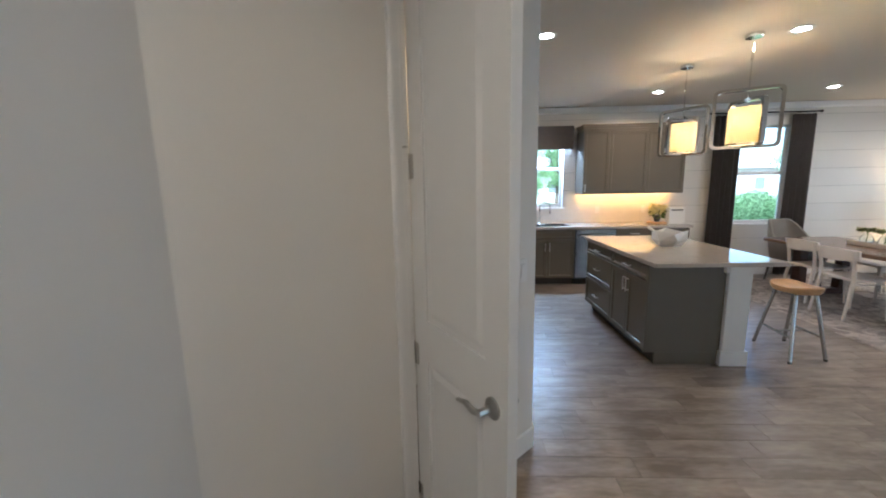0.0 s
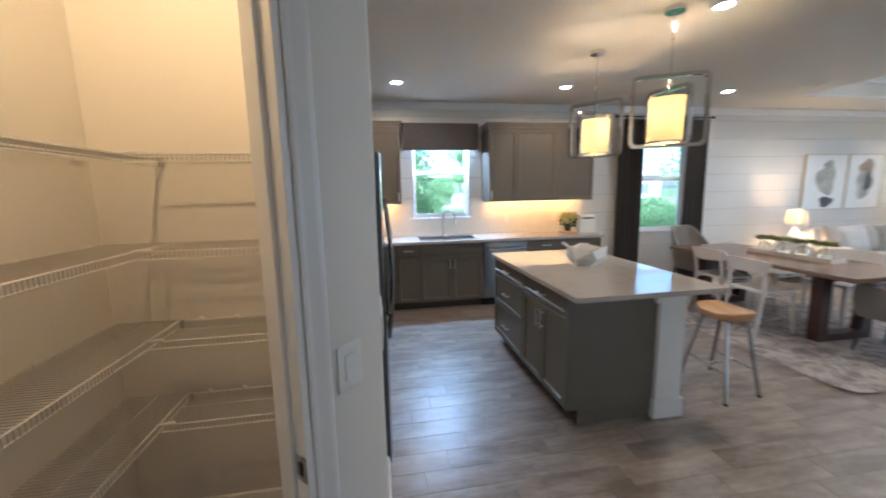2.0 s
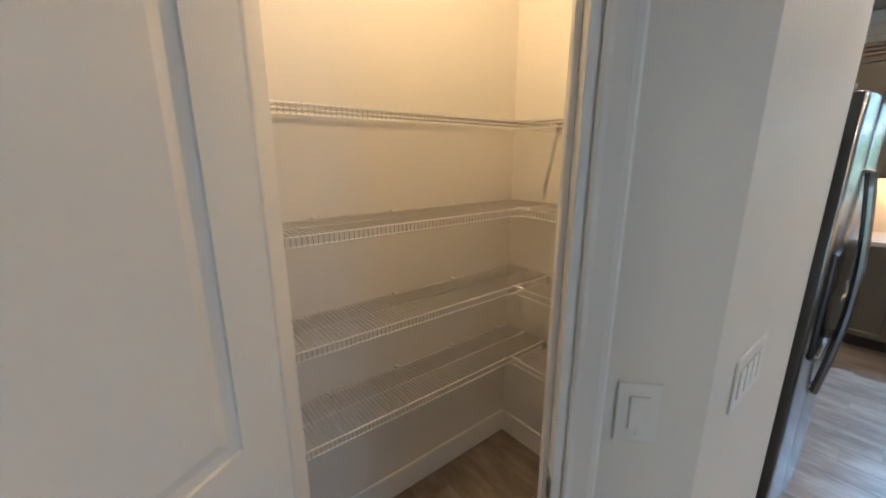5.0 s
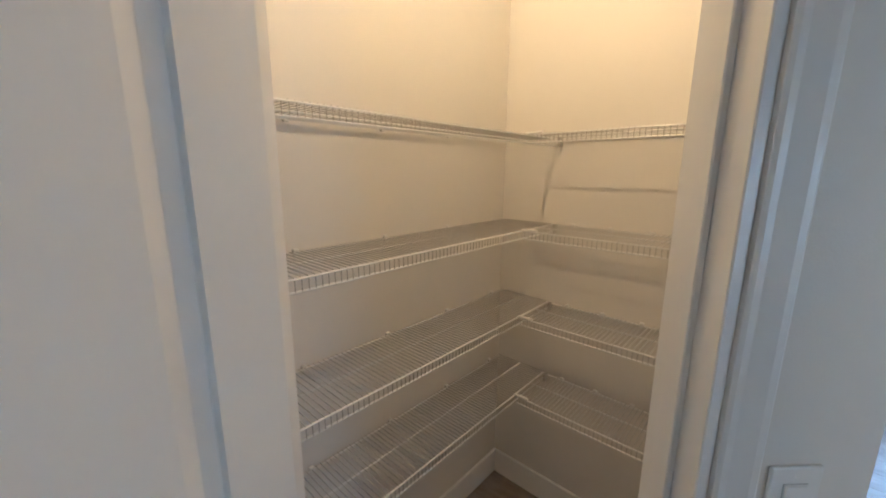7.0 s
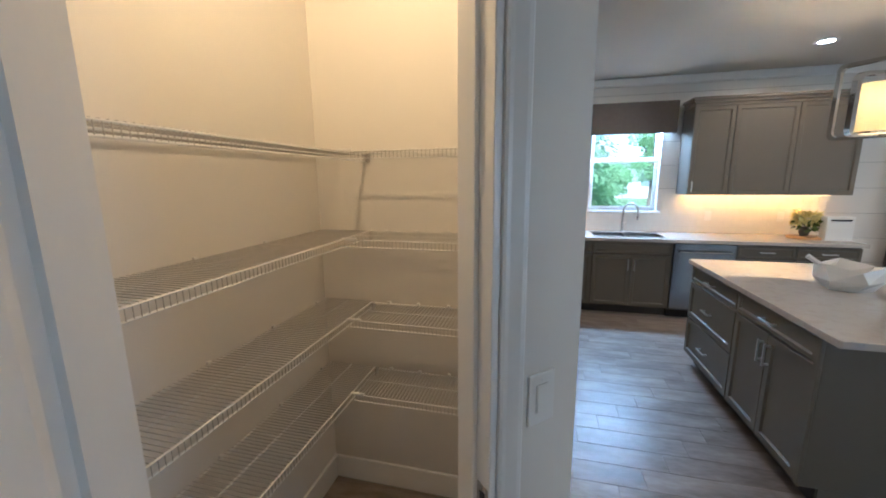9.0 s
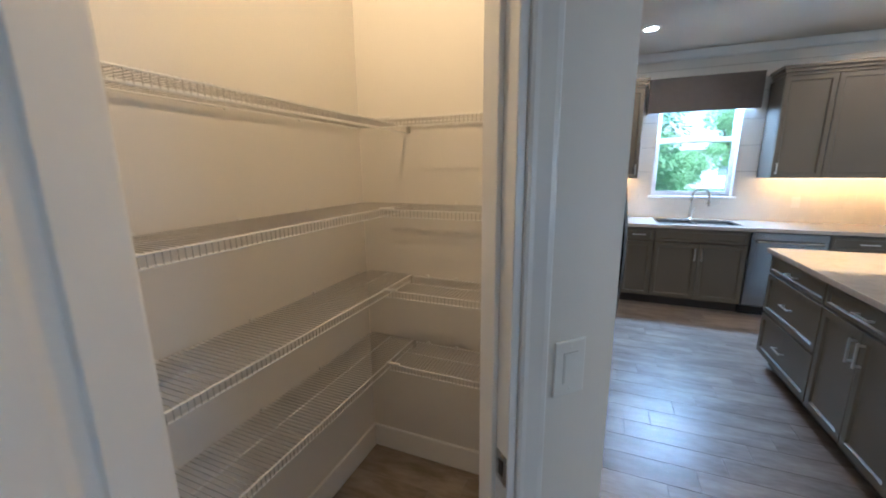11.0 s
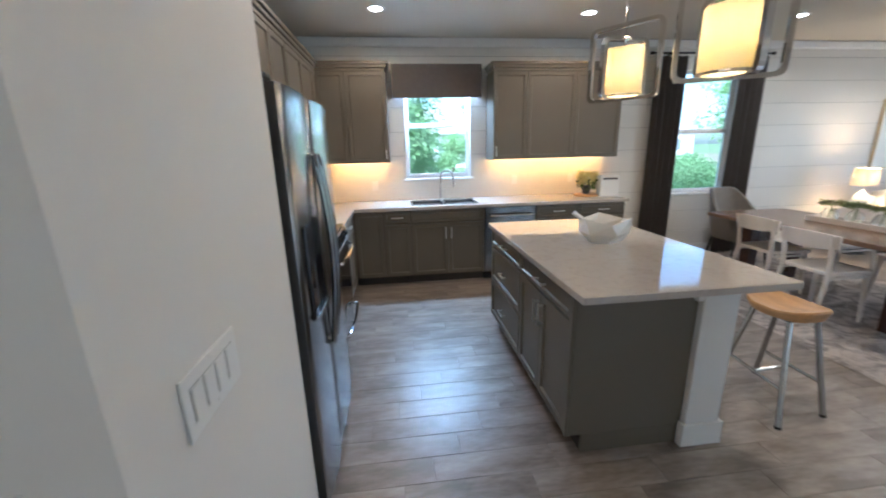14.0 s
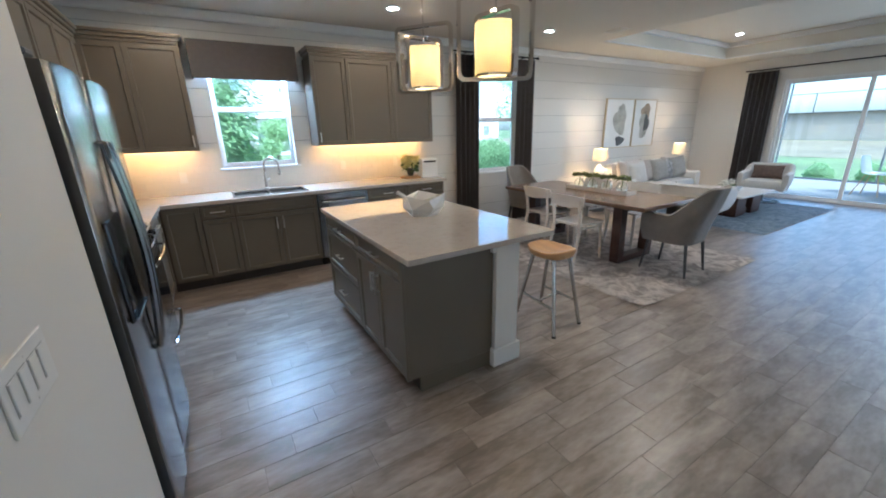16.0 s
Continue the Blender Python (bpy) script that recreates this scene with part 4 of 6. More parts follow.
# ---- pantry ----
def wire_shelf(x0, x1, y0, y1, z, front, label):
    """Wire shelf; front: the side of the open edge, 'x' or 'y'."""
    t = thing("wire_shelf", label, "wire shelf", pose(0, 0, z), "pantry shelves")
    r, s = 0.0012, 0.0033
    bm = bmesh.new()
    if front == "x":
        for nm, x, zz in (("back_rod", x0 + 0.01, -0.004), ("middle_rod", (x0 + x1) / 2, -0.004), ("front_rod", x1, -0.004), ("lip_rod", x1, -0.032)):
            part(nm, tube([(x, y0, zz), (x, y1, zz)], s, 6), WHITE, t)
        bm = bmesh.new()
        n = int((y1 - y0) / 0.0155)
        for i in range(n + 1):
            y = y0 + (y1 - y0) * i / n
            add_tube(bm, [(x0 + 0.005, y, 0), (x1 - 0.003, y, 0), (x1 + 0.002, y, -0.004), (x1 + 0.002, y, -0.032)], r, 4)
    else:
        for nm, y, zz in (("back_rod", y1 - 0.01, -0.004), ("middle_rod", (y0 + y1) / 2, -0.004), ("front_rod", y0, -0.004), ("lip_rod", y0, -0.032)):
            part(nm, tube([(x0, y, zz), (x1, y, zz)], s, 6), WHITE, t)
        bm = bmesh.new()
        n = int((x1 - x0) / 0.0155)
        for i in range(n + 1):
            x = x0 + (x1 - x0) * i / n
            add_tube(bm, [(x, y1 - 0.005, 0), (x, y0 + 0.003, 0), (x, y0 - 0.002, -0.004), (x, y0 - 0.002, -0.032)], r, 4)
    cw = part("wire_mesh", bm, WIRE, t)
    cw["kind"] = "stuff"
    m = 5
    if front == "y":
        part("corner_joiner", tube([(x0 - 0.012, y0, 0.0), (x0 + 0.05, y0 + 0.002, 0.002)], 0.006, 6), WHITE, t)
        part("end_bracket", box(x0 + 0.002, x0 + 0.010, y1 - 0.03, y1 - 0.001, -0.036, 0.002, 0.002), NICKEL, t)
    for i in range(m):
        if front == "x":
            y = y0 + 0.08 + (y1 - y0 - 0.16) * i / (m - 1)
            c = (x0, x0 + 0.012, y - 0.008, y + 0.008, -0.012, 0.008)
        else:
            x = x0 + 0.08 + (x1 - x0 - 0.16) * i / (m - 1)
            c = (x - 0.008, x + 0.008, y1 - 0.012, y1, -0.012, 0.008)
        part("wall_clip", box(*c, 0.002), WHITE, t)
    return t


SHX = -0.19   # front of the west shelves
SHY = 2.525   # front of the north shelves
for z in (1.692, 1.345, 1.003, 0.664):
    wire_shelf(XP, SHX, 1.37, YP - 0.002, z, "x", "white wire shelf along the pantry's side wall")
    wire_shelf(SHX + 0.012, XS - T - 0.002, SHY, YP, z, "y", "white wire shelf across the pantry's back wall")
lamp("pantry_lamp", "SPOT", PANTRY_W, PANTRY_C, pose(0.0, 2.0, CEIL - 0.05), radius=0.014, spot=156, blend=0.3)
pb = thing("pantry_ceiling_light", "small lit flush ceiling light in the pantry", "ceiling light", pose(0.0, 2.0, CEIL))
part("base", lathe([(0.07, 0), (0.07, -0.015)], 24), WHITE, pb)

# ---- curtains ----
def curtain(m, w, h, folds, label, seed=1):
    """A pleated drape: local x across, front to -y, hanging from z = h down to 0.01."""
    rnd = random.Random(seed)
    t = thing("curtain", label, "curtain", m, "drapes")
    n, mrows = folds * 10, 8
    bm = bmesh.new()
    ph = [rnd.uniform(-0.4, 0.4) for _ in range(folds + 1)]
    grid = []
    for j in range(mrows + 1):
        v = j / mrows
        row = []
        for i in range(n + 1):
            u = i / n
            k = u * folds
            a = 2 * math.pi * k + ph[int(min(k, folds - 1))] * v
            amp = 0.035 * (0.7 + 0.5 * v)
            row.append(bm.verts.new((u * w + 0.01 * math.sin(a * 0.5 + 3 * v) * v, amp * math.sin(a), h - v * (h - 0.012))))
        grid.append(row)
    for j in range(mrows):
        for i in range(n):
            bm.faces.new((grid[j][i], grid[j + 1][i], grid[j + 1][i + 1], grid[j][i + 1]))
    bmesh.ops.solidify(bm, geom=bm.faces[:], thickness=0.004)
    part("drape", bm, CURTAIN, t, smooth=True)
    for i in range(folds):
        part("ring", tube([((i + 0.5) * w / folds + 0.018 * math.cos(a), 0, h + 0.016 + 0.018 * math.sin(a)) for a in [2 * math.pi * k / 10 for k in range(10)]], 0.003, 5, True), BLACK, t)
    return t


curtain(pose(4.28, YN - 0.09, 0), 0.42, 2.54, 5, "dark taupe pleated curtain drawn aside by the window", 1)
curtain(pose(5.44, YN - 0.09, 0), 0.36, 2.54, 4, "dark taupe pleated curtain drawn aside by the window", 2)
rod = thing("curtain_rod", "thin black curtain rod above the dining window", "curtain rod", pose(0, 0, 0))
part("rod", tube([(4.22, YN - 0.09, 2.575), (5.86, YN - 0.09, 2.575)], 0.011, 8), BLACK, rod)
for x in (4.22, 5.86):
    part("finial", box(x - 0.02, x + 0.02, YN - 0.108, YN - 0.072, 2.557, 2.593, 0.006), BLACK, rod)
for x in (4.5, 5.6):
    part("bracket", box(x - 0.008, x + 0.008, YN - 0.09, YN - 0.001, 2.565, 2.58), BLACK, rod)
curtain(pose(XE - 0.09, 5.42, 0, 0, 0, -90), 0.52, 2.50, 6, "dark taupe pleated curtain beside the sliding door", 3)
rod = thing("curtain_rod", "thin black curtain rod above the sliding door", "curtain rod", pose(0, 0, 0))
part("rod", tube([(XE - 0.09, -0.5, 2.535), (XE - 0.09, 5.48, 2.535)], 0.011, 8), BLACK, rod)
for y in (1.5, 3.5, 5.2):
    part("bracket", box(XE - 0.09, XE - 0.001, y - 0.008, y + 0.008, 2.525, 2.54), BLACK, rod)

# Lamps added in two openings to boost the daylight, both out of sight.
lamp("patio_door_daylight", "AREA", PATIO_W, (0.84, 0.93, 1.0), look((XE + 0.015, 1.3, 1.2), (0.0, 2.4, 0.7)), size=2.4, size_y=2.1)
lamp("sink_window_daylight", "AREA", SINK_W, (0.62, 0.82, 1.0), look((1.595, YN + 0.05, 2.22), (1.3, 4.0, 0.0)), size=0.74, size_y=0.2)
# valance over the kitchen window
vl = thing("window_valance", "flat dark brown fabric valance over the kitchen window", "valance", pose(0, 0, 0))
VA, VB = 2.085, 2.445
part("front_panel", box(1.065, 2.105, YN - 0.13, YN - 0.115, VA, VB, 0.003), CURTAIN, vl)
for xx in (1.065, 2.09):
    part("side_panel", box(xx, xx + 0.015, YN - 0.1148, YN - 0.002, VA, VB, 0.002), CURTAIN, vl)
part("top_board", box(1.081, 2.089, YN - 0.1148, YN - 0.002, VB - 0.016, VB - 0.001), CURTAIN, vl)

# ---- dining ----
RUG = marble("rug_wool", (0.74, 0.68, 0.63), (0.36, 0.32, 0.295), 0.95, 5.0, 1.6, 0.40, 0.58)
RUG_BLUE = marble("rug_blue_grey", (0.42, 0.50, 0.58), (0.20, 0.26, 0.33), 0.95, 9.0, 1.4, 0.38, 0.60)


def rug(x0, x1, y0, y1, mat, label, lift=None):
    bm = bmesh.new()
    nx, ny = 48, 48
    g = []
    for j in range(ny + 1):
        row = []
        for i in range(nx + 1):
            x, y = x0 + (x1 - x0) * i / nx, y0 + (y1 - y0) * j / ny
            z = 0.008 + 0.0015 * noise.noise(Vector((x * 2, y * 2, 0)))
            if lift:
                d = math.hypot(x - lift[0], y - lift[1])
                z += 0.028 * (1 - d / 0.28) ** 2 if d < 0.28 else 0
            row.append(bm.verts.new((x, y, z)))
        g.append(row)
    for j in range(ny):
        for i in range(nx):
            bm.faces.new((g[j][i], g[j][i + 1], g[j + 1][i + 1], g[j + 1][i]))
    bmesh.ops.solidify(bm, geom=bm.faces[:], thickness=0.007)
    return tagged(part("rug", bm, mat), label, "rug")


rug(4.05, 6.26, 3.03, 6.05, RUG, "faded grey-beige patterned rug under the dining table", (4.05, 3.03))

tb = thing("dining_table", "walnut dining table with trapezoid loop legs", "table", pose(5.165, 4.555, 0.012))
TW, TL = 0.99, 2.10
part("tabletop", box(-TW / 2, TW / 2, -TL / 2, TL / 2, 0.672, 0.715, 0.008, 2), TABLETOP, tb)
for sy in (-1, 1):
    y = sy * 0.66
    ws = 0.055
    bm = bmesh.new()
    for sx in (-1, 1):
        vs = []
        for x, z in ((sx * 0.235, 0.67), (sx * 0.335, 0.67), (sx * 0.315, 0.0), (sx * 0.215, 0.0)):
            vs.append((x, z))
        if sx > 0:
            vs = vs[::-1]
        a = [bm.verts.new((x, y - ws, z)) for x, z in vs]
        b = [bm.verts.new((x, y + ws, z)) for x, z in vs]
        bm.faces.new(a)
        bm.faces.new(b[::-1])
        for i in range(4):
            bm.faces.new((a[i], b[i], b[(i + 1) % 4], a[(i + 1) % 4]))
    add_box(bm, -0.22, 0.22, y - ws, y + ws, 0.0, 0.07)
    add_box(bm, -0.24, 0.24, y - ws, y + ws, 0.60, 0.67)
    bmesh.ops.recalc_face_normals(bm, faces=bm.faces[:])
    part("loop_leg", bm, WALNUT, tb, "dark walnut loop leg")


def armchair_shell(w, d, seat_h, arm_h, back_h, thick, lean0=0.12, corner=0.16, taper=0.2):
    """A curved tub: straight arms, rounded corners, a raised back that leans. Front is +y."""
    bm = bmesh.new()
    r = corner
    yf, yb = d * 0.44, -d / 2
    straight, arc, half = yf - yb - r, r * math.pi / 2, w / 2 - r
    total = straight + arc + half
    n, rows = 26, 8

    def plan(s, inset):
        """Point at length s from the middle of the back, moved inwards."""
        if s < half:
            return s, yb + inset
        if s < half + arc:
            a = (s - half) / r
            return half + (r - inset) * math.sin(a), yb + r - (r - inset) * math.cos(a)
        return w / 2 - inset, yb + r + (s - half - arc)

    inner, outer = [], []
    for i in range(-n, n + 1):
        s, sg = abs(i) / n * total, (1 if i >= 0 else -1)
        x, y = plan(s, 0)
        xi, yi = plan(s, thick)
        q = min(1.0, max(0.0, (half + arc + 0.07 - s) / (arc * 0.7 + 0.04)))
        q = q * q * (3 - 2 * q)
        top = arm_h + (back_h - arm_h) * q
        front = max(0.0, (y - yf + 0.06) / 0.06)
        top -= 0.02 * front * front
        co, ci = [], []
        for j in range(rows + 1):
            v = j / rows
            z = seat_h - 0.16 + (top - seat_h + 0.16) * v
            up = max(0.0, (z - arm_h + 0.1) / max(0.05, back_h - arm_h + 0.1))
            k = (0.88 + 0.12 * math.sin(min(1, v * 1.5) * math.pi / 2)) * (1 - taper * q * up)
            ky = 0.88 + 0.12 * math.sin(min(1, v * 1.5) * math.pi / 2)
            lean = lean0 * q * (0.35 * v + 0.65 * up)
            co.append(bm.verts.new((sg * x * k, y * ky - lean, z)))
            ci.append(bm.verts.new((sg * xi * k, yi * ky - lean, z)))
        mid = [(p.co + c.co) / 2 + Vector((0, 0, thick * 0.3)) for p, c in ((co[-1], ci[-1]),)]
        co.append(bm.verts.new(mid[0]))
        inner.append(ci)
        outer.append(co)
    for i in range(2 * n):
        for j in range(rows):
            bm.faces.new((outer[i][j], outer[i + 1][j], outer[i + 1][j + 1], outer[i][j + 1]))
            bm.faces.new((inner[i][j], inner[i][j + 1], inner[i + 1][j + 1], inner[i + 1][j]))
        bm.faces.new((outer[i][rows], outer[i + 1][rows], outer[i + 1][rows + 1], outer[i][rows + 1]))
        bm.faces.new((outer[i][rows + 1], outer[i + 1][rows + 1], inner[i + 1][rows], inner[i][rows]))
        bm.faces.new((outer[i][0], inner[i][0], inner[i + 1][0], outer[i + 1][0]))
    for i in (0, 2 * n):
        bm.faces.new(outer[i] + inner[i][::-1])
    bmesh.ops.recalc_face_normals(bm, faces=bm.faces[:])
    return bm


def dining_armchair(m, label):
    t = thing("dining_armchair", label, "armchair", m, "chairs round the table")
    part("shell", armchair_shell(0.57, 0.54, 0.50, 0.63, 0.92, 0.045, 0.13, 0.17, 0.26), GREY_FABRIC, t, smooth=True)
    c = part("seat", cushion(0.45, 0.45, 0.12, 0.2), GREY_FABRIC, t, smooth=True)
    c.location = (0, 0.01, 0.40)
    part("seat_pan", prism(rounded([(-0.235, -0.225), (0.235, -0.225), (0.225, 0.21), (-0.225, 0.21)], 0.09, 4), 0.342, 0.40, 0.006), GREY_FABRIC, t, smooth=True)
    for sx in (-1, 1):
        for sy in (-1, 1):
            part("leg", tube([(sx * 0.18, sy * 0.18 - 0.01, 0.40), (sx * 0.208, sy * 0.235 - 0.01, 0.0)], 0.012, 8, radii=[0.019, 0.011]), STEEL_DARK, t, smooth=True)
    return t


dining_armchair(pose(5.19, 3.435, 0.012, 0, 0, 3), "grey upholstered tub armchair at the table's head")
dining_armchair(pose(5.27, 5.74, 0.012, 0, 0, 182), "grey upholstered tub armchair by the window")


def wood_chair(m):
    """White chair with a curved back rail; front is +y."""
    t = thing("dining_chair", "white-painted wooden dining chair with a curved back rail", "chair", m, "chairs round the table")
    bm = bmesh.new()
    o = rounded([(-0.22, 0.22), (0.22, 0.22), (0.19, -0.20), (-0.19, -0.20)], 0.06, 4)
    lo = [bm.verts.new((x, y, 0.43)) for x, y in o]
    hi = [bm.verts.new((x, y, 0.455)) for x, y in o]
    dish = [bm.verts.new((x * 0.85, y * 0.85, 0.447)) for x, y in o]
    n = len(o)
    bm.faces.new(lo[::1])
    bm.faces.new(dish[::-1])
    for i in range(n):
        j = (i + 1) % n
        bm.faces.new((lo[i], lo[j], hi[j], hi[i]))
        bm.faces.new((hi[i], hi[j], dish[j], dish[i]))
    bmesh.ops.recalc_face_normals(bm, faces=bm.faces[:])
    part("seat", bm, WHITEWASH, t)
    for sx in (-1, 1):
        part("front_leg", tube([(sx * 0.18, 0.18, 0.43), (sx * 0.20, 0.20, 0.0)], 0.016, 8, radii=[0.02, 0.013]), WHITEWASH, t, smooth=True)
        part("back_leg", tube([(sx * 0.20, -0.26, 0.0), (sx * 0.185, -0.19, 0.43), (sx * 0.19, -0.21, 0.60), (sx * 0.20, -0.25, 0.77)], 0.016, 8, radii=[0.013, 0.02, 0.018, 0.015]), WHITEWASH, t, smooth=True)
    bm = bmesh.new()
    rows = []
    k = 10
    for i in range(k + 1):
        u = -1 + 2 * i / k
        x = 0.235 * u
        y = -0.285 + 0.07 * u * u
        rows.append([bm.verts.new((x, y + dy, z)) for dy, z in ((0, 0.645 + 0.02 * u * u), (0.018, 0.645 + 0.02 * u * u), (0.006, 0.785 - 0.02 * u * u), (-0.012, 0.785 - 0.02 * u * u))])
    for a, b in zip(rows, rows[1:]):
        for q in range(4):
            bm.faces.new((a[q], a[(q + 1) % 4], b[(q + 1) % 4], b[q]))
    bm.faces.new(rows[0][::-1])
    bm.faces.new(rows[-1])
    bmesh.ops.recalc_face_normals(bm, faces=bm.faces[:])
    part("back_rail", bm, WHITEWASH, t, smooth=True)
    part("side_stretcher", tube([(-0.195, 0.195, 0.40), (-0.187, -0.2, 0.40)], 0.010, 6), WHITEWASH, t)
    part("side_stretcher", tube([(0.195, 0.195, 0.40), (0.187, -0.2, 0.40)], 0.010, 6), WHITEWASH, t)
    return t


c0 = wood_chair(pose(4.69, 4.305, 0.012, 0, 0, -90))
for x, y, a in ((4.86, 4.94, -92), (5.70, 4.30, 90), (5.68, 4.98, 88)):
    copy_thing(c0, pose(x, y, 0.012, 0, 0, a))

# centrepiece: wooden trough with four glass vases of greenery
tray = thing("table_tray", "pale wooden centrepiece tray on the dining table", "tray", pose(5.275, 4.49, 0.728))
part("tray_base", box(-0.10, 0.10, -0.45, 0.45, 0, 0.015, 0.003), WHITEWASH, tray)
part("tray_side", boxes([(-0.10, -0.085, -0.45, 0.45, 0.015, 0.05), (0.085, 0.10, -0.45, 0.45, 0.015, 0.05), (-0.085, 0.085, -0.45, -0.435, 0.015, 0.05), (-0.085, 0.085, 0.435, 0.45, 0.015, 0.05)], 0.002), WHITEWASH, tray)


def leafy(name, parent, mat, count, spread, z0, h, size, seed):
    rnd = random.Random(seed)
    bm = bmesh.new()
    for _ in range(count):
        a, r = rnd.uniform(0, 6.283), spread * math.sqrt(rnd.random())
        p = Vector((r * math.cos(a), r * math.sin(a), z0 + h * rnd.random()))
        q = Euler((rnd.uniform(-0.8, 0.8), rnd.uniform(-0.8, 0.8), a)).to_matrix()
        s = size * rnd.uniform(0.6, 1.3)
        pts = [(0, 0, 0), (s * 0.5, s * 0.28, s * 0.1), (s, 0, 0), (s * 0.5, -s * 0.28, s * 0.1)]
        bm.faces.new([bm.verts.new(p + q @ Vector(v)) for v in pts])
    return part(name, bm, mat, parent)


for i in range(4):
    v = thing("glass_vase", "small round glass vase with short green sprigs", "vase", pose(5.275, 4.49 - 0.315 + i * 0.21, 0.744), "vases on the tray")
    part("vase", lathe([(0.035, 0), (0.06, 0.024), (0.065, 0.062), (0.046, 0.105), (0.03, 0.122), (0.027, 0.122), (0.042, 0.104), (0.061, 0.062), (0.056, 0.026), (0.005, 0.006)], 20, top=True), VASE_GLASS, v, smooth=True)
    part("stem", tube([(0.0, 0.01, 0.01), (0.012, 0.004, 0.09), (0.0, -0.004, 0.165)], 0.005, 6), LEAF, v)
    leafy("sprig", v, SPRIG, 300, 0.082, 0.155, 0.032, 0.032, 40 + i)["kind"] = "stuff"

# ---- bar stool ----
sl = thing("bar_stool", "bar stool with a saddle wooden seat on tubular steel legs", "stool", pose(3.235, 3.36, 0))
bm = bmesh.new()
o = rounded([(-0.10, -0.178), (0.10, -0.178), (0.165, -0.055), (0.165, 0.055), (0.10, 0.178), (-0.10, 0.178), (-0.165, 0.055), (-0.165, -0.055)], 0.06, 5)
n = len(o)


def saddle(x, y, s, z):
    """Dished in the middle, with a ridge running to the front edge."""
    return z + 0.026 * (y * s / 0.178) ** 2 + 0.010 * max(0.0, -x * s / 0.175) ** 2 * math.exp(-(y * s / 0.06) ** 2)


rings = [[bm.verts.new((x * s, y * s, saddle(x, y, s, z) if z > 0.585 else z)) for x, y in o] for s, z in ((0.72, 0.566), (0.90, 0.574), (0.985, 0.590), (1.0, 0.604), (0.965, 0.614), (0.80, 0.608), (0.55, 0.600), (0.25, 0.597))]
for a, b in zip(rings, rings[1:]):
    for k in range(n):
        bm.faces.new((a[k], a[(k + 1) % n], b[(k + 1) % n], b[k]))
bm.faces.new(rings[0][::-1])
bm.faces.new(rings[-1])
part("seat", bm, OAK, sl, "honey-coloured saddle seat", smooth=True)
part("seat_plate", box(-0.10, 0.10, -0.12, 0.12, 0.558, 0.566, 0.002), STEEL, sl)
ft = [(-0.19, -0.25), (0.15, -0.20), (0.165, 0.24), (-0.115, 0.245)]
tops = [(-0.085, -0.105), (0.085, -0.105), (0.085, 0.105), (-0.085, 0.105)]


def on_leg(i, z):
    u = 1 - z / 0.562
    return (tops[i][0] + (ft[i][0] - tops[i][0]) * u, tops[i][1] + (ft[i][1] - tops[i][1]) * u, z)


for i, (x, y) in enumerate(ft):
    part("leg", tube([on_leg(i, 0.562), on_leg(i, 0.006)], 0.0145, 12), POLISHED_LEG, sl, smooth=True)
    part("foot", tube([on_leg(i, 0.014), on_leg(i, 0.0)], 0.016, 10), BLACK, sl)
RAIL_Z = 0.20
for i, j in ((0, 3), (1, 2)):
    part("side_rail", tube([on_leg(i, RAIL_Z), on_leg(j, RAIL_Z)], 0.010, 8), POLISHED_LEG, sl, smooth=True)
mid = [[(a + b) / 2 for a, b in zip(on_leg(i, RAIL_Z), on_leg(j, RAIL_Z))] for i, j in ((0, 3), (1, 2))]
part("cross_rail", tube([tuple(mid[0]), tuple(mid[1])], 0.010, 8), POLISHED_LEG, sl, smooth=True)

# ---- living room ----
rug(7.52, 10.43, 3.43, 5.2, RUG_BLUE, "blue-grey woven rug in the living room")


def sofa(m, w, fabric, label, seats=3):
    """Front is -y, standing on z = 0, centred in x; depth 0.9."""
    t = thing("sofa", label, "sofa", m)
    part("frame", box(-w / 2 + 0.05, w / 2 - 0.05, -0.40, 0.42, 0.10, 0.30, 0.03, 2), fabric, t)
    part("backrest", box(-w / 2 + 0.10, w / 2 - 0.10, 0.22, 0.45, 0.30, 0.74, 0.05, 3), fabric, t, smooth=True)
    for sx in (-1, 1):
        part("arm", box(sx * (w / 2 - 0.09) - 0.09, sx * (w / 2 - 0.09) + 0.09, -0.44, 0.45, 0.10, 0.60, 0.04, 3), fabric, t, smooth=True)
    sw = (w - 0.38) / seats
    for i in range(seats):
        x = -w / 2 + 0.19 + sw * (i + 0.5)
        c = part("seat_cushion", cushion(sw - 0.01, 0.66, 0.16, 0.2), fabric, t, smooth=True)
        c.location = (x, -0.10, 0.30)
        c = part("back_cushion", cushion(sw - 0.02, 0.18, 0.40, 0.3), fabric, t, smooth=True)
        c.matrix_basis = pose(x, 0.17, 0.44, -12)
    for sx in (-1, 1):
        for y in (-0.36, 0.38):
            part("leg", lathe([(0.018, 0), (0.025, 0.10)], 10), WALNUT, t).location = (sx * (w / 2 - 0.12), y, 0)
    return t


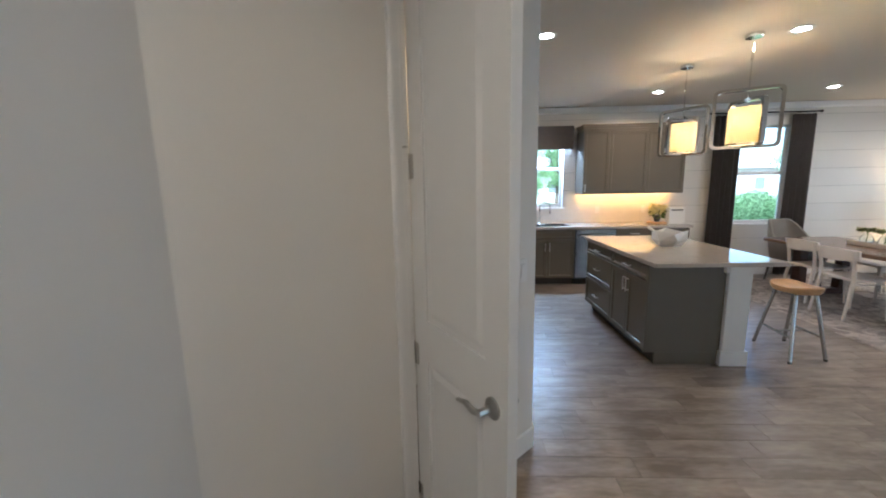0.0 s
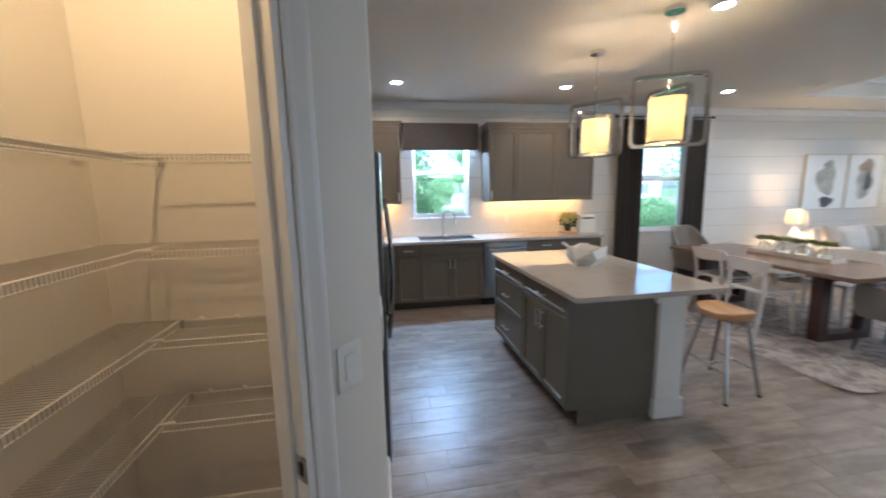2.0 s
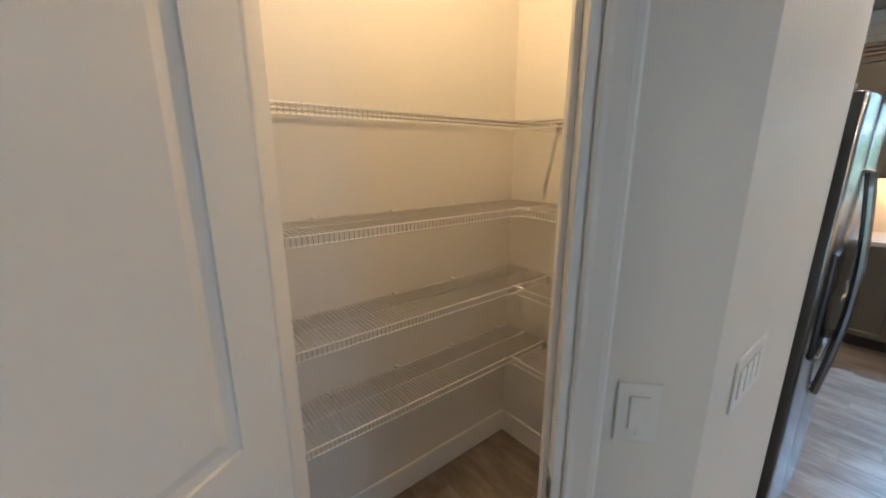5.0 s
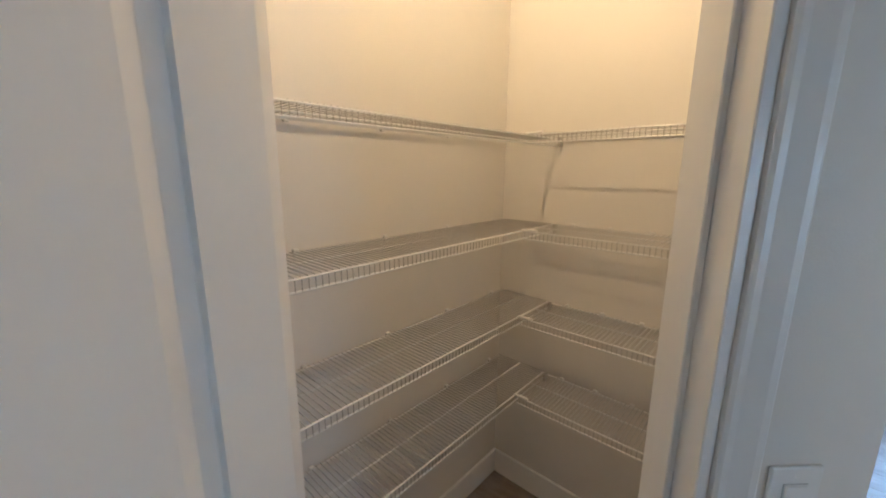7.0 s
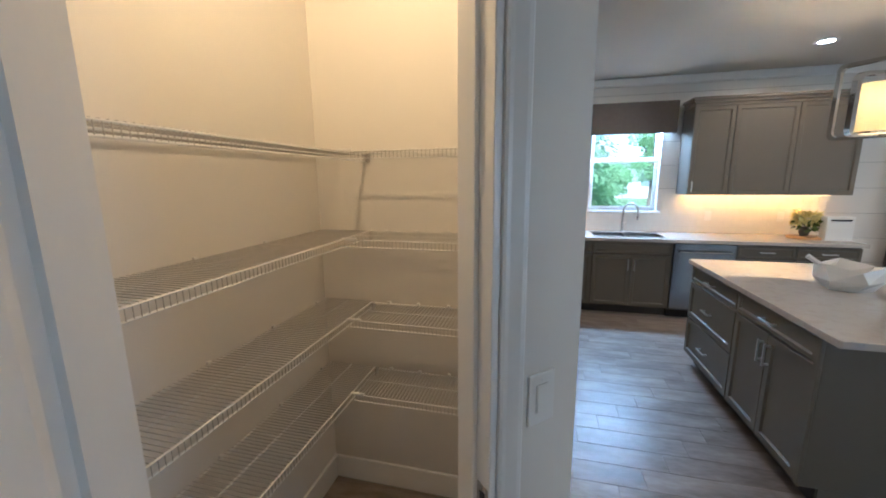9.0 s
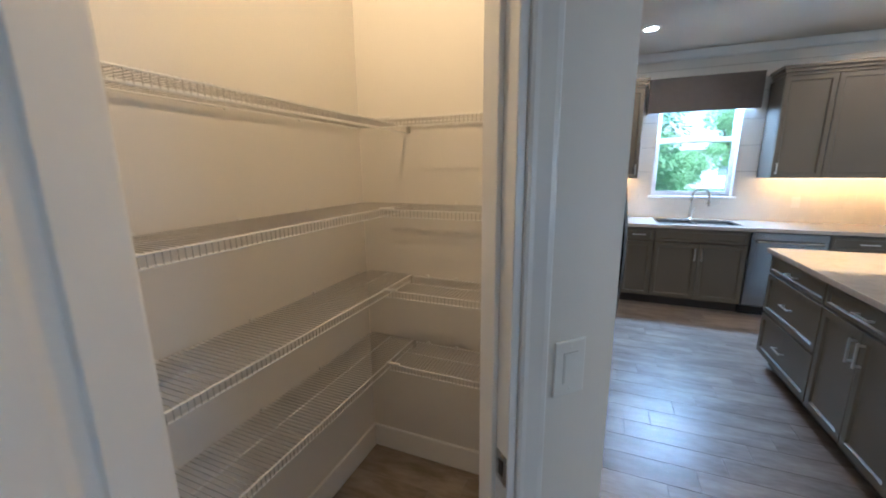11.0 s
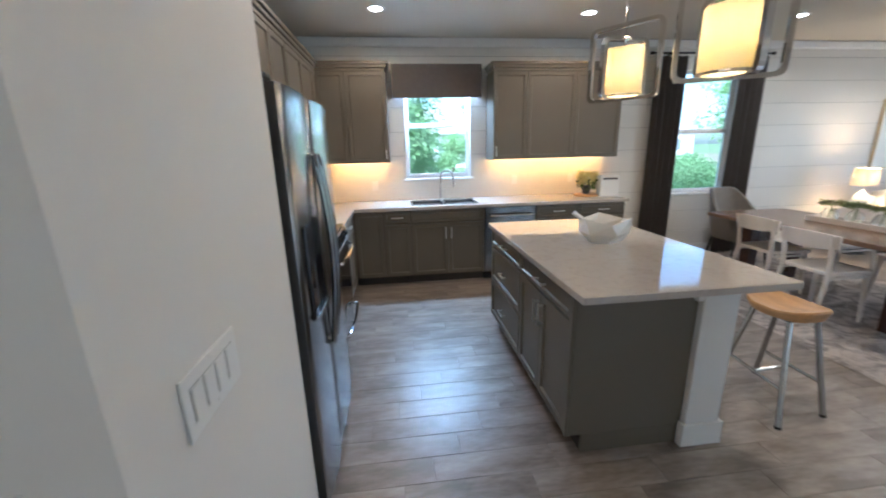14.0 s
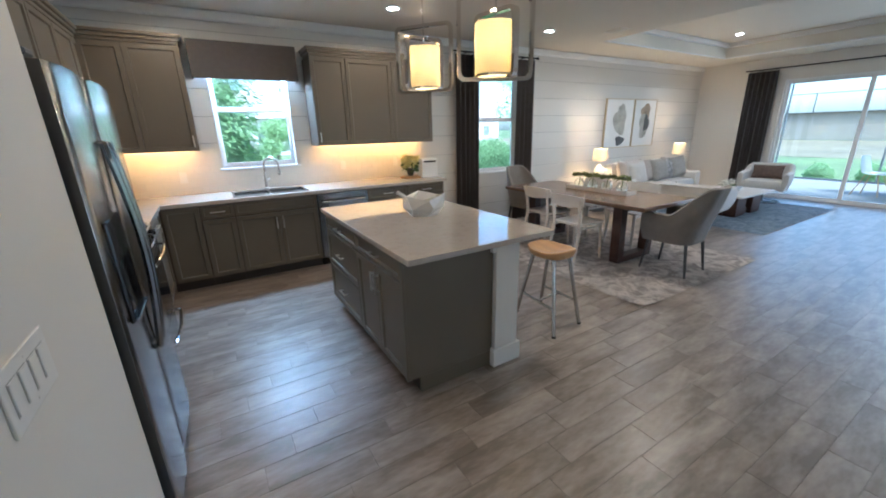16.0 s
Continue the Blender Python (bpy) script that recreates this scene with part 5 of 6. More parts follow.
def pillow_bm(w, h, d, n=10):
    """A knife-edge pillow standing on its lower edge, thick in y."""
    bm = bmesh.new()
    sheets = []
    for side in (-1, 1):
        g = []
        for j in range(n + 1):
            v = -1 + 2 * j / n
            row = []
            for i in range(n + 1):
                u = -1 + 2 * i / n
                k = max(0.0, (1 - u ** 4)) ** 0.6 * max(0.0, (1 - v ** 4)) ** 0.6
                x = w / 2 * u * (1 - 0.07 * (1 - v * v))
                z = h / 2 * v * (1 - 0.07 * (1 - u * u))
                row.append(bm.verts.new((x, side * d / 2 * k + 0.008 * noise.noise(Vector((x * 9, side, z * 9))) * k, z + h / 2)))
            g.append(row)
        for j in range(n):
            for i in range(n):
                f = (g[j][i], g[j][i + 1], g[j + 1][i + 1], g[j + 1][i])
                bm.faces.new(f if side < 0 else f[::-1])
    bmesh.ops.remove_doubles(bm, verts=bm.verts, dist=0.0008)
    return bm


def pillow(m, fabric, label, s=0.45):
    t = thing("throw_pillow", label, "pillow", m, "pillows on the sofa")
    part("pillow", pillow_bm(s, s, 0.16), fabric, t, smooth=True)
    return t


SFX = 8.55
sofa(pose(SFX, 5.82, 0), 2.35, LIGHT_FABRIC, "pale grey three-seat sofa against the shiplap wall")
PATTERN = material("patterned_cushion", (0.32, 0.31, 0.30), 0.85, vary=1.0, scale=11, fine=200, bump=0.15)
SAGE = material("grey_cushion", (0.35, 0.335, 0.305), 0.85, vary=0.12, scale=20, fine=400, bump=0.15)
for x, y, tilt, a, f, l in ((-0.86, 5.72, 6, 14, TAUPE_FABRIC, "taupe throw pillow on the sofa"), (-0.56, 5.63, -9, -10, LIGHT_FABRIC, "pale throw pillow leaning on the sofa"), (-0.16, 5.72, 4, 4, TAUPE_FABRIC, "taupe throw pillow on the sofa"), (0.16, 5.62, -7, -6, SAGE, "warm grey throw pillow leaning on the sofa"), (0.52, 5.70, 5, 8, PATTERN, "black and white patterned throw pillow on the sofa"), (0.86, 5.66, -6, -12, SAGE, "warm grey throw pillow on the sofa")):
    pillow(pose(SFX + x, y, 0.46, -14, tilt, a), f, l, 0.44)


def side_table(m):
    t = thing("side_table", "small round dark side table beside the sofa", "side table", m, "side tables")
    part("top", lathe([(0.22, 0.53), (0.23, 0.535), (0.23, 0.55), (0.22, 0.555)], 28), WALNUT, t, smooth=True)
    part("stem", lathe([(0.02, 0.02), (0.02, 0.53)], 12), STEEL_DARK, t)
    part("foot", lathe([(0.16, 0), (0.16, 0.012), (0.03, 0.022)], 24), STEEL_DARK, t)


def table_lamp(m, scale=1.0):
    t = thing("table_lamp", "white gourd ceramic table lamp with a lit drum shade", "lamp", m, "sofa lamps")
    part("base", lathe([(0.06, 0), (0.065, 0.012), (0.05, 0.02), (0.10, 0.09), (0.105, 0.14), (0.07, 0.22), (0.03, 0.27), (0.02, 0.29)], 28), CERAMIC, t, smooth=True)
    part("neck", lathe([(0.008, 0.29), (0.008, 0.42)], 10), NICKEL, t)
    part("shade", lathe([(0.136, 0.36), (0.138, 0.36), (0.122, 0.58), (0.12, 0.58), (0.136, 0.36)], 32, False, False), LAMPSHADE, t, "lit white fabric shade", smooth=True)
    p = t.matrix_world.translation
    lamp("table_lamp_bulb", "POINT", TABLE_W, LAMP_C, pose(p.x, p.y, p.z + 0.46), radius=0.04)


for x in (7.2, 9.84):
    side_table(pose(x, 5.95, 0))
    table_lamp(pose(x, 5.95, 0.555))


GILT = material("gilt_frame", (0.55, 0.43, 0.26), 0.35, metal=0.7, vary=0.15, scale=12, bump=0.02)


def canvas(x0, x1, blobs, label):
    t = thing("wall_art", label, "wall art", pose((x0 + x1) / 2, YN - 0.002, 1.56), "paired canvases")
    w, h = x1 - x0, 0.93
    part("frame", boxes([(-w / 2, -w / 2 + 0.012, -0.035, 0, -h / 2, h / 2), (w / 2 - 0.012, w / 2, -0.035, 0, -h / 2, h / 2), (-w / 2 + 0.012, w / 2 - 0.012, -0.035, 0, -h / 2, -h / 2 + 0.012), (-w / 2 + 0.012, w / 2 - 0.012, -0.035, 0, h / 2 - 0.012, h / 2)]), GILT, t)
    part("canvas", box(-w / 2 + 0.012, w / 2 - 0.012, -0.028, -0.004, -h / 2 + 0.012, h / 2 - 0.012), WHITE, t)
    for i, (cx, cz, rx, rz, mt) in enumerate(blobs):
        bm = bmesh.new()
        rnd = random.Random(i + int(x0 * 10))
        ph = rnd.uniform(0, 6)
        vs = []
        for k in range(28):
            a = 2 * math.pi * k / 28
            q = 1 + 0.14 * math.sin(3 * a + ph) + 0.06 * math.sin(5 * a)
            vs.append(bm.verts.new((cx + rx * q * math.cos(a), -0.0284 - 0.0003 * (i + 1), cz + rz * q * math.sin(a))))
        bm.faces.new(vs)
        part("painted_shape", bm, mt, t)


WASH = material("grey_wash", (0.40, 0.39, 0.35), 0.8, vary=0.4, scale=5, fine=30)
INK = material("dark_ink", (0.10, 0.105, 0.105), 0.8, vary=0.4, scale=8)
OCHRE = material("ochre_wash", (0.34, 0.27, 0.2), 0.8, vary=0.4, scale=7)
canvas(7.78, 8.655, [(0.02, 0.05, 0.20, 0.26, WASH), (0.05, 0.27, 0.10, 0.10, WASH), (0.06, -0.33, 0.14, 0.09, INK)], "white abstract canvas with a grey form")
canvas(8.675, 9.44, [(0.02, 0.22, 0.16, 0.16, OCHRE), (0.0, -0.05, 0.17, 0.24, WASH), (0.07, 0.0, 0.09, 0.16, INK)], "white abstract canvas with a brown and grey form")

# pale swivel chair with its back to the dining table
def tub_chair(m, fabric, label, seat_fabric, w=0.78, tall=0.70):
    t = thing("tub_chair", label, "armchair", m)
    part("shell", armchair_shell(w, 0.74, 0.40, 0.57, tall, 0.09, 0.06, 0.14, 0.03), fabric, t, smooth=True)
    c = part("seat_cushion", cushion(w - 0.18, 0.62, 0.18, 0.2), seat_fabric, t, smooth=True)
    c.location = (0, 0.03, 0.26)
    part("base_ring", tube([(0.28 * math.cos(a), 0.28 * math.sin(a), 0.015) for a in [2 * math.pi * k / 24 for k in range(24)]], 0.012, 6, True), STEEL_DARK, t)
    part("base_post", lathe([(0.03, 0.015), (0.03, 0.30)], 12), STEEL_DARK, t)
    part("base_arm", boxes([(-0.28, 0.28, -0.015, 0.015, 0.01, 0.025), (-0.015, 0.015, -0.28, 0.28, 0.0105, 0.0255)]), STEEL_DARK, t)
    return t


tub_chair(pose(7.45, 4.42, 0.012, 0, 0, -84), LIGHT_FABRIC, "white upholstered wide tub chair on a metal base", LIGHT_FABRIC, 1.02, 0.63)
tub_chair(pose(10.35, 4.50, 0.012, 0, 0, 100), LIGHT_FABRIC, "cream swivel armchair beside the sliding door", LIGHT_FABRIC)
lb = thing("lumbar_pillow", "brown lumbar pillow on the swivel armchair", "pillow", pose(10.47, 4.53, 0.45, 14, 0, 100))
part("pillow", pillow_bm(0.50, 0.27, 0.14), BROWN_FABRIC, lb, smooth=True)

ct = thing("coffee_table", "coffee table with dark wood block base and pale top", "coffee table", pose(8.85, 4.40, 0.012))
part("base", boxes([(-0.45, -0.12, -0.26, 0.26, 0, 0.34), (-0.118, 0.118, -0.20, 0.20, 0.0, 0.10), (0.12, 0.45, -0.26, 0.26, 0, 0.34)], 0.008), WALNUT, ct)
part("top", box(-0.62, 0.62, -0.38, 0.38, 0.341, 0.372, 0.008, 2), WHITEWASH, ct, "pale thin top")
bk = thing("book_stack", "two books stacked on the coffee table", "books", pose(8.95, 4.45, 0.385, 0, 0, 12))
part("book", box(-0.16, 0.16, -0.11, 0.11, 0, 0.03, 0.003), WHITE, bk)
part("book", box(-0.14, 0.13, -0.10, 0.10, 0.0305, 0.055, 0.003), BLUE_FABRIC, bk)
fl = thing("flower_vase", "low white vase of pale flowers on the coffee table", "flowers", pose(8.62, 4.42, 0.385))
part("vase", lathe([(0.05, 0), (0.07, 0.05), (0.05, 0.11), (0.04, 0.11), (0.06, 0.05), (0.02, 0.01)], 20), CERAMIC, fl, smooth=True)
leafy("blossom", fl, CERAMIC, 120, 0.10, 0.12, 0.08, 0.05, 9)["kind"] = "stuff"
leafy("foliage", fl, LEAF, 60, 0.09, 0.09, 0.05, 0.05, 10)["kind"] = "stuff"

# ---- things on the counters ----
bw = thing("fruit_bowl", "white faceted ceramic bowl with cut edges on the island", "bowl", pose(2.405, 3.905, 0.905, 0, 0, 20))
bm = bmesh.new()
rings = []
for r, z, tw in ((0.115, 0.0, 0), (0.158, 0.045, 14), (0.168, 0.105, 0), (0.158, 0.104, 0), (0.148, 0.046, 14), (0.105, 0.012, 0)):
    rings.append([bm.verts.new((r * 1.08 * math.cos(radians(60 * k + tw)), r * 0.92 * math.sin(radians(60 * k + tw)), z * 1.3 + (0.024 * (1 if k % 2 else -0.4) if z > 0.1 else 0))) for k in range(6)])
for a, b in zip(rings, rings[1:]):
    for k in range(6):
        bm.faces.new((a[k], a[(k + 1) % 6], b[(k + 1) % 6], b[k]))
bm.faces.new(rings[0][::-1])
bm.faces.new(rings[-1])
part("bowl_body", bm, CERAMIC, bw)
part("spoon_handle", tube([(0.0, 0.0, 0.04), (-0.17, 0.11, 0.185)], 0.013, 8, radii=[0.01, 0.015]), CERAMIC, bw, smooth=True)

bd = thing("serving_board", "round wooden board on the counter", "board", pose(3.42, 6.12, 0.905))
part("board", lathe([(0.15, 0), (0.155, 0.005), (0.155, 0.02), (0.15, 0.024)], 28), OAK, bd, smooth=True)
fp = thing("potted_flowers", "yellow flowers in a small dark vase", "flowers", pose(3.42, 6.14, 0.929))
part("vase", lathe([(0.035, 0), (0.05, 0.04), (0.04, 0.09), (0.03, 0.10)], 18), STEEL_DARK, fp, smooth=True)
leafy("foliage", fp, LEAF, 70, 0.11, 0.07, 0.09, 0.075, 21)["kind"] = "stuff"
leafy("blossom", fp, LEAF_YELLOW, 520, 0.095, 0.13, 0.13, 0.05, 22)["kind"] = "stuff"
cn = thing("recipe_stand", "white framed counter box with a dark top bar", "box", pose(3.62, 6.0, 0.905))
part("box_body", box(-0.12, 0.12, -0.05, 0.05, 0, 0.25, 0.006), WHITE, cn)
part("label_bar", boxes([(-0.09, 0.09, -0.0525, -0.0505, 0.205, 0.222)]), BLACK, cn)

# ---- small fittings ----
vt = thing("ceiling_vent", "white slatted air vent in the ceiling", "vent", pose(6.04, 5.015, CEIL))
part("frame", boxes([(-0.085, 0.085, -0.15, -0.13, -0.008, 0), (-0.085, 0.085, 0.13, 0.15, -0.008, 0), (-0.085, -0.065, -0.13, 0.13, -0.008, 0), (0.065, 0.085, -0.13, 0.13, -0.008, 0)], 0.002), WHITE, vt)
for i in range(6):
    sl_ = part("slat", box(-0.009, 0.009, -0.13, 0.13, -0.001, 0.001), WHITE, vt)
    sl_.matrix_basis = pose(-0.054 + i * 0.0216, 0, -0.005, 0, 35, 0)
for x, z in ((2.56, 1.113), (3.30, 1.113), (0.80, 1.09)):
    o = thing("power_outlet", "cream double power outlet on the backsplash", "outlet", pose(x, YN - 0.0102, z), "outlets")
    part("plate", box(-0.035, 0.035, -0.005, 0, -0.057, 0.057, 0.002), WHITE, o)
    for dz in (-0.02, 0.02):
        part("socket", box(-0.017, 0.017, -0.007, -0.005, dz - 0.014, dz + 0.014, 0.001), WHITE, o)

# ---- outdoors ----
GRASS = material("grass", (0.105, 0.145, 0.055), 0.9, vary=0.4, scale=0.6, fine=30, bump=0.4)
PAVER = material("patio_concrete", (0.22, 0.21, 0.195), 0.8, vary=0.12, scale=2, fine=50, bump=0.2)
tagged(part("ground", box(-300, 300, -300, 300, -0.6, -0.22), GRASS), "sunlit green lawn around the house", "lawn", kind="structure")
tagged(part("patio", box(XE + 0.16, XE + 4.2, -2.5, 6.2, -0.22, -0.03), PAVER), "pale concrete patio outside the sliding door", "patio", kind="structure")

LEAF_OUT = shade("shrub_leaf", (0.16, 0.235, 0.12), (0.13, 0.20, 0.085))
LEAF_OUT2 = shade("tree_leaf", (0.19, 0.27, 0.14), (0.15, 0.22, 0.10))
BARK = material("bark", (0.16, 0.12, 0.09), 0.9, vary=0.3, scale=8, fine=50, bump=0.4)


def leaf_cloud(bm, rnd, centre, radius, count, size, squash=1.0):
    for _ in range(count):
        d = Vector((rnd.gauss(0, 1), rnd.gauss(0, 1), rnd.gauss(0, 1))).normalized()
        p = Vector(centre) + Vector((d.x, d.y, d.z * squash)) * radius * (0.55 + 0.5 * rnd.random() ** 0.6)
        q = Euler((rnd.uniform(-1.2, 1.2), rnd.uniform(-1.2, 1.2), rnd.uniform(0, 6.28))).to_matrix()
        s = size * rnd.uniform(0.6, 1.4)
        pts = [(0, 0, 0), (s * 0.5, s * 0.3, s * 0.15), (s, 0, 0), (s * 0.5, -s * 0.3, s * 0.15)]
        bm.faces.new([bm.verts.new(p + q @ Vector(v)) for v in pts])


def tree(x, y, h, spread, mat, label, seed, cone=False, leaves=2200, leaf=0.22):
    rnd = random.Random(seed)
    t = thing("tree", label, "tree", pose(x, y, -0.22))
    part("trunk", tube([(0, 0, 0), (0.04 * h * 0.2, 0, h * 0.3), (0, 0.02 * h, h * 0.7), (0, 0, h * 0.95)], 0.1, 8, radii=[0.03 * h + 0.02, 0.022 * h + 0.02, 0.012 * h + 0.01, 0.008]), BARK, t, smooth=True)
    bm = bmesh.new()
    blobs = 16
    if cone:
        add_lathe(bm, [(0.84 * spread * (1 - k / 12) ** 0.8 + 0.01, h * (0.03 + 0.95 * k / 12)) for k in range(13)], 18)
        # drooping sprays all over a tapering crown, shaggy at the rim
        for i in range(leaves):
            u = rnd.random() ** 1.5
            a = rnd.uniform(0, 6.28)
            lobes = 1 + 0.16 * math.sin(a * 5 + u * 23) + 0.10 * math.sin(a * 9 - u * 41)
            r = spread * (1 - u) ** 0.8 * lobes * (0.25 + 0.75 * rnd.random() ** 0.5)
            p = Vector((r * math.cos(a), r * math.sin(a), h * (0.03 + 0.97 * u)))
            q = Euler((rnd.uniform(-0.5, 0.5), rnd.uniform(-0.2, 0.9), a + rnd.uniform(-0.6, 0.6))).to_matrix()
            s = leaf * rnd.uniform(0.6, 1.5)
            pts = [(0, 0, 0), (s * 0.5, s * 0.18, s * 0.1), (s, 0, 0), (s * 0.5, -s * 0.18, s * 0.1)]
            bm.faces.new([bm.verts.new(p + q @ Vector(v)) for v in pts])
    for i in range(0 if cone else blobs):
        z = h * (0.35 + 0.55 * rnd.random())
        r = spread * (0.55 + 0.5 * rnd.random())
        a = rnd.uniform(0, 6.28)
        k = spread * 0.7 * rnd.random()
        leaf_cloud(bm, rnd, (k * math.cos(a), k * math.sin(a), z), r * 0.62, leaves // blobs, leaf, 0.8)
    part("crown", bm, mat, t)
    if not cone:
        for i in range(5):
            a = i * 1.3 + rnd.random()
            part("limb", tube([(0, 0, h * 0.4), (spread * 0.3 * math.cos(a), spread * 0.3 * math.sin(a), h * 0.55), (spread * 0.6 * math.cos(a), spread * 0.6 * math.sin(a), h * 0.7)], 0.03, 6, radii=[0.05, 0.035, 0.012]), BARK, t)
    return t


# garden north of the kitchen
tree(0.62, 10.6, 7.5, 1.8, LEAF_OUT, "dense green conifer outside the kitchen window", 5, True, 60000, 0.11)
tree(4.1, 22.0, 2.5, 0.85, LEAF_OUT2, "small round green tree on the lawn", 6, False, 9000, 0.10)
tree(0.2, 15.5, 4.6, 1.0, LEAF_OUT2, "green tree on the lawn", 7, False, 9000, 0.09)
tree(10.2, 16.5, 5.0, 1.5, LEAF_OUT2, "leafy green tree on the lawn", 9, False, 9000, 0.1)
tree(4.9, 18.0, 4.8, 0.9, LEAF_OUT2, "young green tree on the lawn", 12, False, 8000, 0.09)
for i in (0, 1, 2, 3, 5, 6, 7, 8):
    tree(-14 + i * 4.6 + (i % 3), 27 + (i % 4) * 2, 5 + (i % 3), 2.2, LEAF_OUT2, "distant green tree beyond the lawn", 30 + i, False, 3000, 0.25)

HOUSE_WALL = material("house_stucco", (0.66, 0.65, 0.62), 0.8, vary=0.05, scale=1, fine=30, bump=0.1)
HOUSE_ROOF = material("house_roof", (0.45, 0.42, 0.40), 0.8, vary=0.15, scale=3, fine=20, bump=0.3)
HOUSE_PANE = material("house_window", (0.20, 0.22, 0.24), 0.15, vary=0.1)


def house(x, y, w, d, h, label):
    t = thing("house", label, "house", pose(x, y, -0.22))
    part("wall", box(-w / 2, w / 2, -d / 2, d / 2, 0, h), HOUSE_WALL, t)
    bm = bmesh.new()
    e = 0.5
    lo = [bm.verts.new(v) for v in ((-w / 2 - e, -d / 2 - e, h), (w / 2 + e, -d / 2 - e, h), (w / 2 + e, d / 2 + e, h), (-w / 2 - e, d / 2 + e, h))]
    r0, r1 = bm.verts.new((-w / 2 + d / 2, 0, h + d * 0.28)), bm.verts.new((w / 2 - d / 2, 0, h + d * 0.28))
    bm.faces.new(lo[::-1])
    bm.faces.new((lo[0], lo[1], r1, r0))
    bm.faces.new((lo[2], lo[3], r0, r1))
    bm.faces.new((lo[1], lo[2], r1))
    bm.faces.new((lo[3], lo[0], r0))
    part("roof", bm, HOUSE_ROOF, t)
    for i in range(4):
        xx = -w / 2 + w * (i + 0.5) / 4
        wn_ = part("window", boxes([(xx - 0.55, xx - 0.47, -d / 2 - 0.06, -d / 2 + 0.02, 0.9, 2.2), (xx + 0.47, xx + 0.55, -d / 2 - 0.06, -d / 2 + 0.02, 0.9, 2.2), (xx - 0.47, xx + 0.47, -d / 2 - 0.06, -d / 2 + 0.02, 0.9, 0.98), (xx - 0.47, xx + 0.47, -d / 2 - 0.06, -d / 2 + 0.02, 2.12, 2.2)]), VINYL, t)
        part("pane", box(xx - 0.47, xx + 0.47, -d / 2 - 0.02, -d / 2 - 0.005, 0.98, 2.12), HOUSE_PANE, wn_)


house(3.5, 42, 16, 9, 3.0, "white stucco neighbouring house with a hipped grey roof")
house(24, 43, 15, 9, 3.0, "white stucco neighbouring house with a hipped grey roof")
FAR_TAN = material("far_field_tan", (0.30, 0.265, 0.215), 0.8, vary=0.12, scale=0.4, fine=10, bump=0.1)
HOUSE_EDGE = material("roof_edge", (0.07, 0.075, 0.085), 0.6, vary=0.1)
# Upright slab standing for a tan dry field below a dark skyline.
hs = thing("house", "tan slab with dark edge and posts, standing for the far field", "house", pose(54, 12, -0.22))
part("wall", box(-4, 4, -34, 30, 0, 2.42), FAR_TAN, hs)
part("roof", boxes([(-4.3, 4.3, -34.3, 30.3, 2.42, 2.5)], 0.03), HOUSE_EDGE, hs)
for i in range(20):
    part("rail_post", box(-4.2, -4.12, -33 + i * 3.3, -32.92 + i * 3.3, 2.5, 4.1), HOUSE_EDGE, hs)
part("rail", box(-4.2, -4.12, -33, 30, 4.1, 4.16), HOUSE_EDGE, hs)
DRY = material("dry_field", (0.17, 0.14, 0.085), 0.9, vary=0.3, scale=0.3, fine=20, bump=0.3)
tagged(part("path", box(27, 49.5, -60, 60, -0.219, -0.21), DRY), "pale dry field beyond the lawn", "field", kind="structure")

# lanai screen frame beyond the patio
SCREEN = material("screen_frame", (0.10, 0.105, 0.115), 0.5, vary=0.05)
ln = thing("screen_enclosure", "thin dark metal screen enclosure round the patio", "screen frame", pose(XE + 4.15, 0, -0.03))
for i in range(5):
    y = -2.4 + i * 2.1
    part("post", box(-0.025, 0.025, y - 0.018, y + 0.018, 0, 2.7), SCREEN, ln)
for z in (0.0, 2.65):
    part("rail", box(-0.019, 0.019, -2.42, 6.04, z, z + 0.05), SCREEN, ln)

# patio furniture
pt = thing("patio_table", "wooden patio table with white trestle legs", "table", pose(XE + 1.9, 2.4, -0.03))
part("tabletop", box(-0.45, 0.45, -0.9, 0.9, 0.70, 0.735, 0.006), OAK, pt)
for sy in (-1, 1):
    for sx in (-1, 1):
        part("leg", tube([(sx * 0.15, sy * 0.7, 0.70), (sx * 0.38, sy * 0.75, 0.0)], 0.022, 6), OAK, pt)


def shell_chair(m):
    t = thing("patio_chair", "white moulded shell chair with splayed wooden legs", "chair", m, "patio chairs")
    bm = bmesh.new()
    rows = []
    for j, (y, z, w) in enumerate(((0.22, 0.44, 0.19), (0.1, 0.425, 0.22), (-0.1, 0.43, 0.23), (-0.19, 0.50, 0.22), (-0.24, 0.66, 0.21), (-0.27, 0.82, 0.17))):
        rows.append([bm.verts.new((w * u, y + 0.05 * u * u * (j > 2), z + 0.05 * u * u * (j < 3))) for u in (-1, -0.5, 0, 0.5, 1)])
    for a, b in zip(rows, rows[1:]):
        for k in range(4):
            bm.faces.new((a[k], a[k + 1], b[k + 1], b[k]))
    bmesh.ops.solidify(bm, geom=bm.faces[:], thickness=0.012)
    part("shell", bm, WHITE, t, smooth=True)
    for sx in (-1, 1):
        for sy in (-1, 1):
            part("leg", tube([(sx * 0.1, sy * 0.1, 0.43), (sx * 0.22, sy * 0.22, 0.0)], 0.012, 6), OAK, t)
    return t


